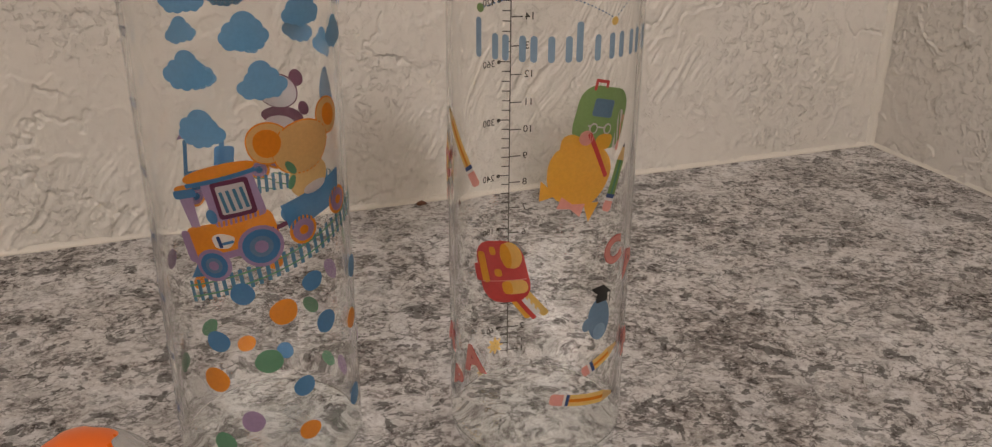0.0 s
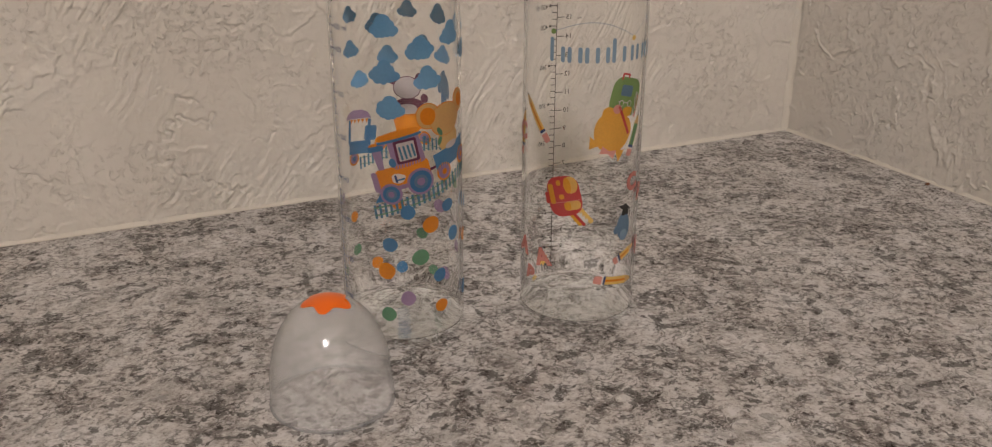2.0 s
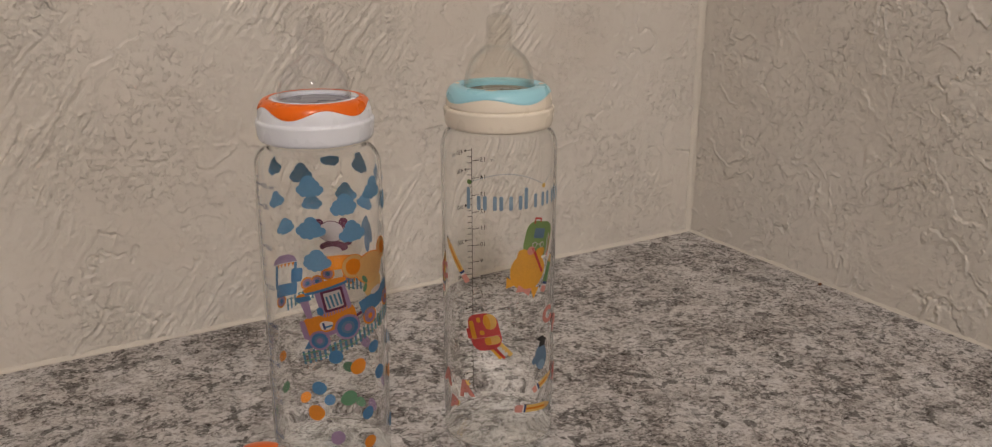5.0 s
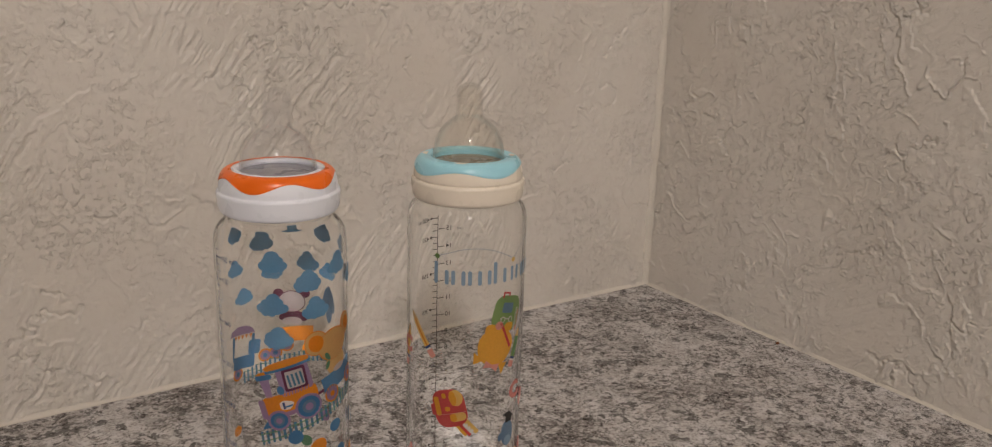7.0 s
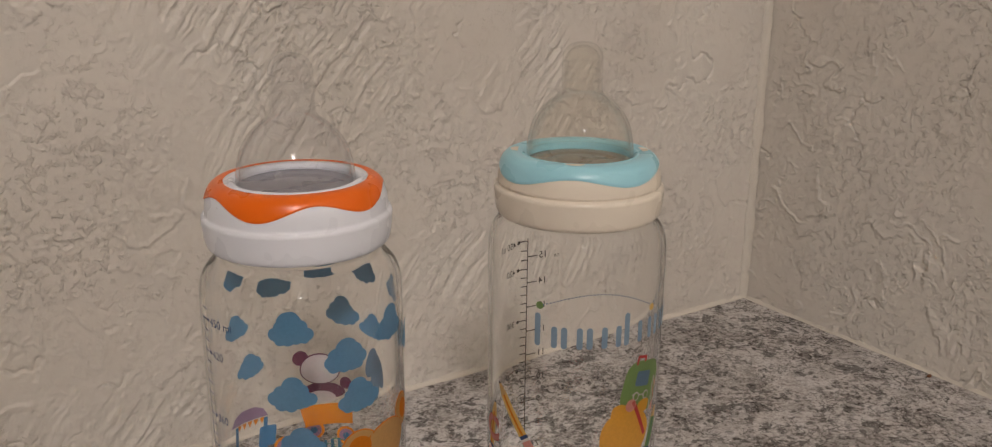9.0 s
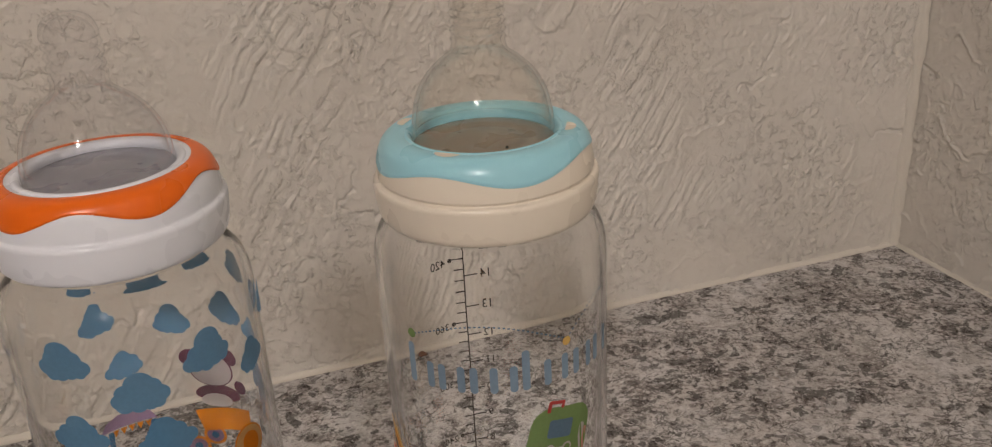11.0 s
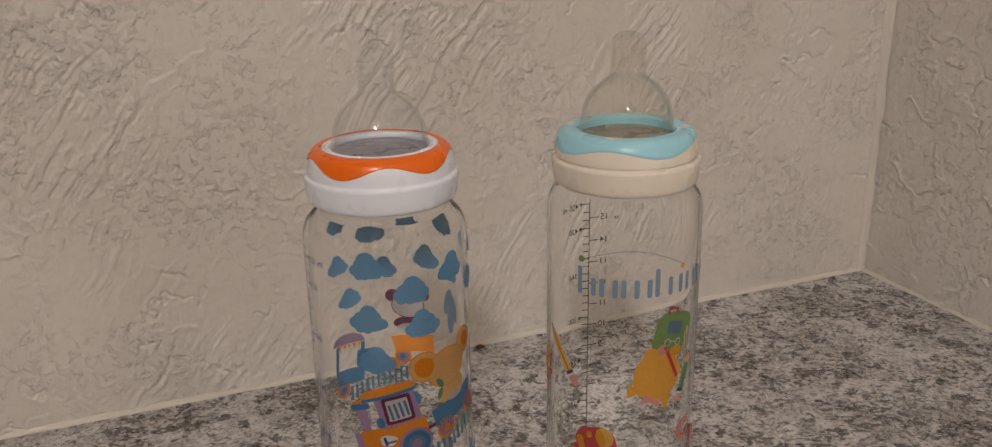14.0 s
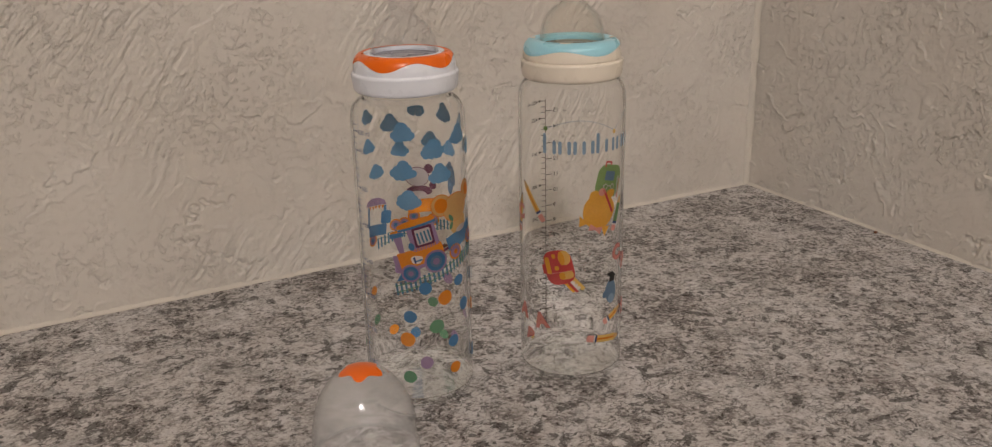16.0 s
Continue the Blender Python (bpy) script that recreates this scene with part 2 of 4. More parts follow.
def box(lo, hi):
    bm = bmesh.new()
    bmesh.ops.create_cube(bm, size=1)
    for v in bm.verts:
        v.co = Vector([(l + h) / 2 + c * (h - l) for l, h, c in zip(lo, hi, v.co)])
    return bm


def lathe(profile, seg=96, dent=None):
    """A turned shape from (radius, height) pairs; a radius of 0 closes it at a pole."""
    bm = bmesh.new()
    rings = []
    for r, z in profile:
        if r <= 1e-6:
            rings.append([bm.verts.new((0, 0, z))])
            continue
        ring = []
        for i in range(seg):
            a = 2 * math.pi * i / seg
            rr = r if dent is None else dent(a, r, z)
            ring.append(bm.verts.new((rr * math.sin(a), -rr * math.cos(a), z)))
        rings.append(ring)
    for a, b in zip(rings, rings[1:]):
        for i in range(seg):
            j = (i + 1) % seg
            q = [a[i % len(a)], a[j % len(a)], b[j % len(b)], b[i % len(b)]]
            q = list(dict.fromkeys(q))
            if len(q) > 2:
                bm.faces.new(q)
    bmesh.ops.recalc_face_normals(bm, faces=bm.faces)
    return bm


def bend(pts, n=6):
    """Smooths a coarse profile with a Catmull-Rom spline."""
    out = []
    p = [pts[0], *pts, pts[-1]]
    for a, b, c, d in zip(p, p[1:], p[2:], p[3:]):
        for i in range(n):
            t = i / n
            out.append(tuple(0.5 * (2 * b[k] + (c[k] - a[k]) * t + (2 * a[k] - 5 * b[k] + 4 * c[k] - d[k]) * t * t
                                    + (3 * b[k] - a[k] - 3 * c[k] + d[k]) * t ** 3) for k in (0, 1)))
    return out + [pts[-1]]


class Wrap:
    """Lays flat shapes (millimetres) round a bottle as printed films, at an angle (degrees from the front) and a height (mm)."""

    def __init__(self, radius, parent):
        self.r, self.parent = radius, parent

    def lay(self, name, polys, th, z, ink, layer=0, turn=0.0, label=""):
        bm = bmesh.new()
        c, s = math.cos(radians(turn)), math.sin(radians(turn))
        for pts in polys:
            vs = [bm.verts.new((x * c - y * s, x * s + y * c, 0)) for x, y in pts]
            bm.faces.new(vs)
        self._roll(name, bm, th, z, ink, layer, label)

    def _roll(self, name, bm, th, z, ink, layer, label=""):
        xs = [v.co.x for v in bm.verts]
        lo, hi = min(xs), max(xs)
        step = 1.4
        k = math.floor(lo / step) + 1
        while k * step < hi:
            bmesh.ops.bisect_plane(bm, geom=bm.verts[:] + bm.edges[:] + bm.faces[:], plane_co=(k * step, 0, 0), plane_no=(1, 0, 0))
            k += 1
        bmesh.ops.triangulate(bm, faces=bm.faces[:])
        r = self.r + 0.00016 + 0.00011 * layer
        for v in bm.verts:
            a = radians(th) + v.co.x * 0.001 / self.r
            v.co = Vector((r * math.sin(a), -r * math.cos(a), z * 0.001 + v.co.y * 0.001))
        part(name, bm, INK[ink], self.parent, label, smooth=False)

    def text(self, name, s, th, z, size, ink, layer=0, turn=0.0, align="LEFT", fat=0.0, label=""):
        cu = bpy.data.curves.new(name, "FONT")
        cu.body, cu.size, cu.align_x, cu.align_y, cu.offset = s, size, align, "CENTER", fat
        tmp = new(name, cu)
        me = bpy.data.meshes.new_from_object(tmp.evaluated_get(bpy.context.evaluated_depsgraph_get()))
        bpy.data.objects.remove(tmp)
        bpy.data.curves.remove(cu)
        bm = bmesh.new()
        bm.from_mesh(me)
        bpy.data.meshes.remove(me)
        bmesh.ops.rotate(bm, verts=bm.verts, matrix=Matrix.Rotation(radians(turn), 3, "Z"))
        self._roll(name, bm, th, z, ink, layer, label)


def oval(w, h, x=0, y=0, n=24, wob=0.0, seed=0):
    rnd = random.Random(seed)
    ph = rnd.random() * 6
    return [(x + w / 2 * math.cos(2 * math.pi * i / n) * (1 + wob * math.sin(3 * 2 * math.pi * i / n + ph)),
             y + h / 2 * math.sin(2 * math.pi * i / n) * (1 + wob * math.cos(2 * 2 * math.pi * i / n + ph))) for i in range(n)]


def rect(w, h, x=0, y=0, r=0.0):
    if r <= 0:
        return [(x - w / 2, y - h / 2), (x + w / 2, y - h / 2), (x + w / 2, y + h / 2), (x - w / 2, y + h / 2)]
    out = []
    for cx, cy, a0 in ((w / 2 - r, -h / 2 + r, -90), (w / 2 - r, h / 2 - r, 0), (-w / 2 + r, h / 2 - r, 90), (-w / 2 + r, -h / 2 + r, 180)):
        for i in range(5):
            a = radians(a0 + 22.5 * i)
            out.append((x + cx + r * math.cos(a), y + cy + r * math.sin(a)))
    return out


def cloud(w, h, seed):
    """A puffy outline: flat scalloped foot, a few bulges above."""
    rnd = random.Random(seed)
    n = 110
    bumps = [(-0.33, -0.10, 0.15), (-0.20, 0.05, 0.17), (0.00, 0.18, 0.24), (0.18, 0.06, 0.18), (0.33, -0.08, 0.15), (-0.24, -0.20, 0.13), (-0.06, -0.22, 0.15), (0.13, -0.21, 0.14), (0.27, -0.19, 0.11)]
    bumps = [(x + rnd.uniform(-.03, .03), y + rnd.uniform(-.03, .03), r * rnd.uniform(.9, 1.12)) for x, y, r in bumps]
    pts = []
    for i in range(n):
        a = 2 * math.pi * i / n
        dx, dy = math.cos(a), math.sin(a)
        best = 0.05
        for bx, by, br in bumps:
            bdot = bx * dx + by * dy
            disc = bdot * bdot - (bx * bx + by * by - br * br)
            if disc > 0:
                best = max(best, bdot + math.sqrt(disc))
        pts.append((best * dx * w, best * dy * h * 1.15))
    return pts


def ring_shell(profile, low, wave, seg=160, rows=22):
    """A turned skin over a profile (lower end first), whose lower edge waves up and down about a height."""
    bm = bmesh.new()
    rs, zs = np.array(profile).T
    way = np.concatenate([[0], np.cumsum(np.hypot(np.diff(rs), np.diff(zs)))])
    rising = zs[:int(np.argmax(zs)) + 1]
    grid = []
    for i in range(seg):
        a = 2 * math.pi * i / seg
        start = np.interp(low + wave(a), rising, way[:len(rising)])
        col = []
        for j in range(rows):
            d = start + (way[-1] - start) * j / (rows - 1)
            r, z = np.interp(d, way, rs), np.interp(d, way, zs)
            if j in (0, rows - 1):
                r, z = r - 0.0002 * (j == 0), z - 0.0002 * (j > 0)
            col.append(bm.verts.new((r * math.sin(a), -r * math.cos(a), z)))
        grid.append(col)
    for i in range(seg):
        for j in range(rows - 1):
            a, b = grid[i], grid[(i + 1) % seg]
            bm.faces.new((a[j], b[j], b[j + 1], a[j + 1]))
    return bm


# ---- the room ----
WX, WY = 0.4725, 0.5155
floor = tagged(part("floor", box((-2.2, -3.3, -0.96), (WX, WY, -0.91)), ROOM), "plain pale kitchen floor", "floor", kind="structure")
tagged(part("ceiling", box((-2.2, -3.3, 2.10), (WX, WY, 2.15)), ROOM), "plain off-white ceiling", "ceiling", kind="structure")


def grad_noise(x, y, seed):
    """Gradient noise over arrays, about -0.7 to 0.7."""
    xi, yi = np.floor(x).astype(np.int64), np.floor(y).astype(np.int64)
    xf, yf = x - xi, y - yi

    def corner(i, j):
        h = ((xi + i) * 374761393 + (yi + j) * 668265263 + seed * 974634777) & 0xFFFFFFFF
        h = ((h ^ (h >> 13)) * 1274126177) & 0xFFFFFFFF
        a = ((h ^ (h >> 16)) & 0xFFFF) / 65536.0 * 2 * np.pi
        return np.cos(a) * (xf - i) + np.sin(a) * (yf - j)

    u, v = (t * t * t * (t * (t * 6 - 15) + 10) for t in (xf, yf))
    lo = corner(0, 0) * (1 - u) + corner(1, 0) * u
    hi = corner(0, 1) * (1 - u) + corner(1, 1) * u
    return lo * (1 - v) + hi * v


def fbm(x, y, scale, seed, octaves=4, gain=0.5):
    out, amp = 0.0, 1.0
    for o in range(octaves):
        out = out + amp * grad_noise(x * scale * 2 ** o + 17.3 * o, y * scale * 2 ** o - 9.1 * o, seed + o)
        amp *= gain
    return out


def ease(v, lo, hi):
    t = np.clip((v - lo) / (hi - lo), 0, 1)
    return t * t * (3 - 2 * t)


def trowelled(x, y, seed, strokes, work):
    """Height in metres of hand-trowelled plaster: torn lips, ridges, hairline cracks, drag marks, pimples. work: how strong each is."""
    lips, ridges, cracks, drags, pimples, lumps = work
    wx, wy = fbm(x, y, 75, seed + 50, 3) * 0.007, fbm(x, y, 75, seed + 60, 3) * 0.007
    wx2, wy2 = fbm(x, y, 14, seed + 70, 2) * 0.025, fbm(x, y, 14, seed + 80, 2) * 0.025
    tx, ty = x + wx + wx2, y + wy + wy2
    n1 = fbm(tx, ty * 0.8, 15, seed, 3, 0.45)
    n2 = fbm(tx, ty, 27, seed + 10, 3, 0.5)
    flat = ease(fbm(x, y, 13, seed + 3, 3), 0.06, 0.20)
    # torn lips: a layer that ends in a sharp broken edge and thins out behind it
    some = ease(fbm(x, y, 21, seed + 5, 2), 0.02, 0.16)
    h = lips * some * (ease(n1, 0.10, 0.116) * (1 - ease(n1, 0.12, 0.30)) + 0.8 * ease(n1, -0.15, -0.134) * (1 - ease(n1, -0.13, 0.05)))
    some2 = ease(fbm(x, y, 26, seed + 7, 2), 0.06, 0.20)
    h += 0.4 * lips * some2 * ease(n2, 0.08, 0.10) * (1 - ease(n2, 0.11, 0.30))
    # raised trowel ridges
    long = ease(fbm(x, y, 16, seed + 8, 2), 0.04, 0.18)
    wide = 0.014 + 0.009 * fbm(x, y, 60, seed + 9, 2)
    h += ridges * long * np.exp(-((n1 - 0.02) / wide) ** 2)
    h += 0.7 * ridges * ease(fbm(x, y, 19, seed + 18, 2), 0.10, 0.22) * np.exp(-((n2 + 0.10) / (wide * 1.5)) ** 2)
    # hairline cracks
    n4 = fbm(x + 1.5 * wx, y + 1.5 * wy, 9, seed + 25, 3, 0.5)
    gap = ease(fbm(x, y, 18, seed + 26, 2), 0.08, 0.16)
    h -= cracks * gap * np.exp(-(n4 / 0.010) ** 2)
    # drag marks of the trowel
    a = radians(strokes)
    u, v = x * math.cos(a) + y * math.sin(a), -x * math.sin(a) + y * math.cos(a)
    drag = fbm(u + 0.35 * wx2 + 0.2 * wx, v * 0.07, 190, seed + 30, 3, 0.6)
    dmask = ease(fbm(x, y, 7, seed + 35, 2) - 0.9 * np.abs(x - 0.26), -0.20, 0.02) * ease(fbm(x, y, 50, seed + 36, 2), -0.28, 0.08)
    h += drags * dmask * (0.6 * ease(drag, 0.06, 0.16) - 0.5 * ease(drag, -0.08, -0.20))
    # pimples, crowded here and sparse there
    crowd = ease(fbm(x, y, 12, seed + 45, 3), -0.20, 0.16) * (1 - 0.8 * flat)
    n3 = fbm(x + wx * 0.5, y + wy * 0.5, 260, seed + 40, 2, 0.6)
    n5 = fbm(x, y, 150, seed + 42, 2, 0.5)
    h += pimples * (0.06 + 0.94 * crowd) * (0.55 * ease(n3, 0.08, 0.44) + 0.50 * ease(n5, 0.16, 0.48))
    h += lumps * fbm(x, y, 24, seed + 95, 2)
    return h * 0.001


def relief_wall(name, span, height, place, seed, strokes, work, slab_lo, slab_hi, material, label):
    """A wall slab with a finely worked plaster face over the stretch beside the counter."""
    step = 0.0007
    nx, nz = int(span / step) + 1, int(height / step) + 1
    gx, gz = np.meshgrid(np.linspace(0, span, nx), np.linspace(-0.004, height, nz))
    h = trowelled(gx, gz, seed, strokes, work)
    co = place(gx.ravel(), h.ravel(), gz.ravel())
    idx = np.arange(nx * nz).reshape(nz, nx)
    quads = np.stack([idx[:-1, :-1], idx[:-1, 1:], idx[1:, 1:], idx[1:, :-1]], -1).reshape(-1, 4)
    bm = box(slab_lo, slab_hi)
    bm.verts.ensure_lookup_table()
    cv = np.array([v.co[:] for v in bm.verts])
    cf = np.array([[v.index for v in f.verts] for f in bm.faces]) + len(co)
    bm.free()
    verts, faces = np.vstack([co, cv]), np.vstack([quads, cf])
    me = bpy.data.meshes.new(name)
    me.vertices.add(len(verts))
    me.vertices.foreach_set("co", verts.ravel())
    me.loops.add(faces.size)
    me.loops.foreach_set("vertex_index", faces.ravel().astype(np.int32))
    me.polygons.add(len(faces))
    me.polygons.foreach_set("loop_start", np.arange(0, faces.size, 4, dtype=np.int32))
    flags = np.ones(len(faces), dtype=bool)
    flags[-6:] = False
    me.polygons.foreach_set("use_smooth", flags)
    me.update(calc_edges=True)
    me.validate()
    me.materials.append(material)
    return tagged(new(name, me), label, "wall", kind="structure")


relief_wall("wall_north", 0.84, 0.42, lambda u, h, z: np.stack([-0.365 + u, WY - h + 0.0003, z], 1), 11, -36, (0.80, 0.60, 1.7, 0.95, 0.80, 0.35),
            (-2.2, WY + 0.0015, -0.91), (WX + 0.1, WY + 0.1, 2.10), PLASTER_B, "warm white hand-trowelled plaster wall behind the counter")
relief_wall("wall_east", 0.50, 0.42, lambda u, h, z: np.stack([WX - h + 0.0003, WY + 0.002 - u, z], 1), 47, -62, (1.0, 1.1, 1.3, 0.2, 0.45, 0.4),
            (WX + 0.0015, -3.3, -0.91), (WX + 0.1, WY - 0.001, 2.10), PLASTER_S, "warm white hand-trowelled plaster side wall")
tagged(part("wall_south", box((-2.2, -3.4, -0.91), (WX + 0.1, -3.3, 2.10)), ROOM), "plain pale wall", "wall", kind="structure")
tagged(part("wall_west", box((-2.3, -3.4, -0.91), (-2.2, WY + 0.1, 2.10)), ROOM), "plain pale wall", "wall", kind="structure")


def slab():
    bm = box((-2.2, -0.13, -0.03), (WX - 0.0005, WY - 0.0005, 0.0))
    edge = [e for e in bm.edges if all(v.co.y < 0 and v.co.z > -0.01 for v in e.verts)]
    bmesh.ops.bevel(bm, geom=edge, offset=0.004, segments=3, affect="EDGES")
    return bm


tagged(part("countertop", slab(), GRANITE, smooth=False), "polished grey, white and black speckled granite countertop", "countertop", kind="structure")


def bead(length, radius, seed, n=160):
    """A wavering run of sealant in an inner corner, along x; its legs lie along +y (wall) and +z."""
    bm = bmesh.new()
    rows = []
    for i in range(n + 1):
        x = length * i / n
        k = radius * (1 + 0.45 * noise.noise((x * 40, seed, 0)) + 0.25 * noise.noise((x * 160, seed, 3)))
        row = [bm.verts.new((x, -k, 0.0002)), bm.verts.new((x, -k * 0.45, k * 0.30)), bm.verts.new((x, -k * 0.22, k * 0.65)), bm.verts.new((x, -0.0002, k * 1.25)),
               bm.verts.new((x, 0.002, k * 1.25)), bm.verts.new((x, 0.002, -0.001))]
        rows.append(row)
    for a, b in zip(rows, rows[1:]):
        for j in range(5):
            bm.faces.new((a[j], b[j], b[j + 1], a[j + 1]))
    bmesh.ops.recalc_face_normals(bm, faces=bm.faces)
    return bm


def trim(name, bm, m, label):
    ob = part(name, bm, CAULK)
    ob.matrix_world = m
    return tagged(ob, label, "caulk", kind="structure")


trim("trim_north", bead(1.6, 0.0023, 1.0, 900), pose(-1.13, WY, 0), "wavering cream caulk line along the plaster wall")
trim("trim_east", bead(0.75, 0.0016, 5.0, 420), pose(WX, WY, 0, 0, 0, -90), "wavering cream caulk line along the side wall")
trim("trim_corner", bead(0.9, 0.0042, 9.0, 500), Matrix.Translation((WX, WY, 0.0)) @ Matrix(((0, 0, -1, 0), (0, 1, 0, 0), (1, 0, 0, 0), (0, 0, 0, 1))),
     "rounded plaster fillet in the wall corner")


def drip(x, y, w, h, seed):
    """A small rusty crumb lying against the wall."""
    bm = bmesh.new()
    bmesh.ops.create_icosphere(bm, subdivisions=2, radius=1)
    for v in bm.verts:
        k = 1 + 0.35 * noise.noise(v.co * 2 + Vector((seed, 0, 0)))
        v.co = Vector((v.co.x * w * k, v.co.y * w * 0.6 * k, max(-0.2, v.co.z) * h * k + 0.2 * h))
    ob = part("crumb", bm, mat("rust_crumb", (0.16, 0.06, 0.025), 0.7))
    ob.matrix_world = pose(x, y, 0)
    return tagged(ob, "small rusty brown crumb on the counter by the wall", "crumb")


drip(0.1395, WY - 0.0045, 0.003, 0.0022, 1)
drip(WX - 0.0050, 0.350, 0.0020, 0.0016, 3)


# ---- the bottles ----
def glass_body(parent, outer, wall, floor_z):
    """A clear wall from shoulder to foot, on a thick pressed base."""
    side = [p for p in outer if p[1] >= 0.0069]
    inner = [(r - wall, z) for r, z in side]
    prof = side + [(side[-1][0] - wall / 2, side[-1][1] + 0.0006)] + inner[::-1] + [side[0]]
    part("glass", lathe(prof, 128), GLASS, parent, "clear colourless glass").visible_shadow = False
    low = [p for p in outer if p[1] < 0.0069]
    r = side[0][0]
    prof = low + [(r, 0.0068), (r - wall, 0.0068), (r - wall - 0.0008, floor_z + 0.0010), (r - wall - 0.0030, floor_z), (0.0230, floor_z - 0.0006), (0.0, floor_z - 0.0004)]
    part("base", lathe(prof, 128), THICK, parent, "thick rounded clear glass base").visible_shadow = False


def nipple(parent, material, base, tip, label):
    """A silicone teat: dome, ribbed neck, rounded tip; a real wall inside."""
    out = bend([(0.0181, base - 0.0012), (0.0181, base + 0.0005), (0.0178, base + 0.003), (0.0166, base + 0.0085), (0.0138, base + 0.0135), (0.0100, base + 0.0172),
                (0.0074, base + 0.0192), (0.0066, base + 0.0215)], 5)
    z, top = base + 0.0215, tip - 0.0062
    ribs = 4
    for i in range(ribs):
        h = (top - z) / ribs
        for t, dr in ((0.14, 0.0), (0.45, 0.00035), (0.70, 0.0), (0.82, -0.0006), (0.90, -0.0008), (0.98, -0.0004)):
            out.append((0.0066 + dr, z + h * (i + t)))
    out += bend([(0.0066, top), (0.0067, top + 0.0012), (0.0062, top + 0.0031), (0.0049, top + 0.0048), (0.0028, top + 0.0059), (0.0010, top + 0.0062)], 3) + [(0.0, top + 0.0062)]
    inn = [(max(0.0, r - 0.0010), zz - 0.0010 * max(0.0, min(1.0, (zz - top + 0.002) / 0.006))) for r, zz in out[:-2]] + [(0.0, top + 0.0052)]
    prof = out + inn[::-1] + [out[0]]
    prof = [p for i, p in enumerate(prof) if i == 0 or p != prof[i - 1]]
    return part("nipple", lathe(prof, 72), material, parent, label)


def collar(parent, base_mat, skin_mat, skin_lo, skin_in, wave, label_base, label_skin, groove, squash, drop):
    body = bend([(0.0243, 0.1836), (0.0264, 0.1824), (0.0279, 0.1832), (0.0286, 0.1860), (0.0290, 0.1900), (0.0291, 0.1915)], 4)
    body += [(0.0290, 0.1921), (0.0287, 0.1926), (0.0282, 0.1928)] + ([(0.0274, 0.1928), (0.0273, 0.1934)] if groove else [(0.0279, 0.1931)])
    upper = bend([(0.0279, 0.1937), (0.0277, 0.1965), (0.0271, 0.1995), (0.0260, 0.2022), (0.0243, 0.2038), (0.0222, 0.2042), (0.0203, 0.2038), (0.0194, 0.2028), (0.0192, 0.2005)], 5)
    body, upper = [(r, z - drop) for r, z in body], [(r, 0.1937 + (z - 0.1937) * squash - drop) for r, z in upper]
    prof = body + upper + [(0.0192, 0.1935), (0.0236, 0.1935), (0.0236, 0.1836)]
    col = part("collar", lathe(prof, 120), base_mat, parent, label_base)
    rs, zs = np.array(upper).T
    dr, dz = np.gradient(rs), np.gradient(zs)
    size = np.hypot(dr, dz)
    outer = [(r + 0.00032 * q / n, z - 0.00032 * p / n) for r, z, p, q, n in zip(rs, zs, dr, dz, size)]
    last = max(i for i, (r, z) in enumerate(outer) if r > skin_in)
    outer = outer[:last + 1]
    sk = part("collar_band", ring_shell(outer, skin_lo, wave), skin_mat, col, label_skin)
    return col, upper


def top_patch(th, w, depth, material, parent):
    """A small half-moon inlay on the collar's upper face."""
    bm = bmesh.new()
    vs = []
    for i in range(13):
        a = math.pi * i / 12
        u, v = w / 2 * math.cos(a), depth * math.sin(a)
        r = 0.0212 + v
        ang = radians(th) + u / 0.021
        zz = 0.20356 + 0.0001 - max(0.0, (r - 0.0228)) ** 2 * 60
        if r < 0.0215:
            zz -= (0.0215 - r) ** 2 * 260
        vs.append(bm.verts.new((r * math.sin(ang), -r * math.cos(ang), zz + 0.0)))
    bm.faces.new(vs)
    bmesh.ops.triangulate(bm, faces=bm.faces[:])
    part("inlay", bm, material, parent, "small cream half-moon inlay")


def bottle(x, y, label):
    ob = new("baby_bottle")
    ob.matrix_world = pose(x, y, 0.0004)
    ob.empty_display_size = 0.02
    return tagged(ob, label, "baby bottle", "baby bottles on the counter")


# first bottle: orange and white collar
left = bottle(0.0255, 0.3063, "clear glass baby bottle, orange and white collar, train print")
RL = 0.0316
foot_l = bend([(0.0, 0.0016), (0.016, 0.0012), (0.0235, 0.0002), (0.0262, 0.0), (0.0290, 0.0010), (0.0308, 0.0034), (0.0316, 0.0070)], 4)
glass_body(left, foot_l + [(RL, z * 0.001) for z in (20, 60, 110, 150)] + bend([(RL, 0.1655), (0.0312, 0.1698), (0.0299, 0.1735), (0.0276, 0.1762), (0.0248, 0.1777), (0.0239, 0.1793), (0.0239, 0.1815)], 4) + [(0.0239, 0.1932)], 0.0017, 0.0045)
part("neck_bead", lathe(bend([(0.0240, 0.1795), (0.0248, 0.1800), (0.0251, 0.1808), (0.0248, 0.1816), (0.0240, 0.1820)], 3), 96), GLASS, left, "clear glass thread under the collar").visible_shadow = False
nipple(left, SILI_A, 0.2016, 0.2394, "clear silicone nipple")
lobe_l = lambda a: 0.0021 * math.cos(5 * (a - radians(-11))) + 0.0004 * math.sin(2 * a)
collar(left, WHITE, ORANGE, 0.1972, 0.0216, lobe_l, "glossy white plastic screw collar", "glossy orange wavy collar band", False, 0.84, 0.0009)
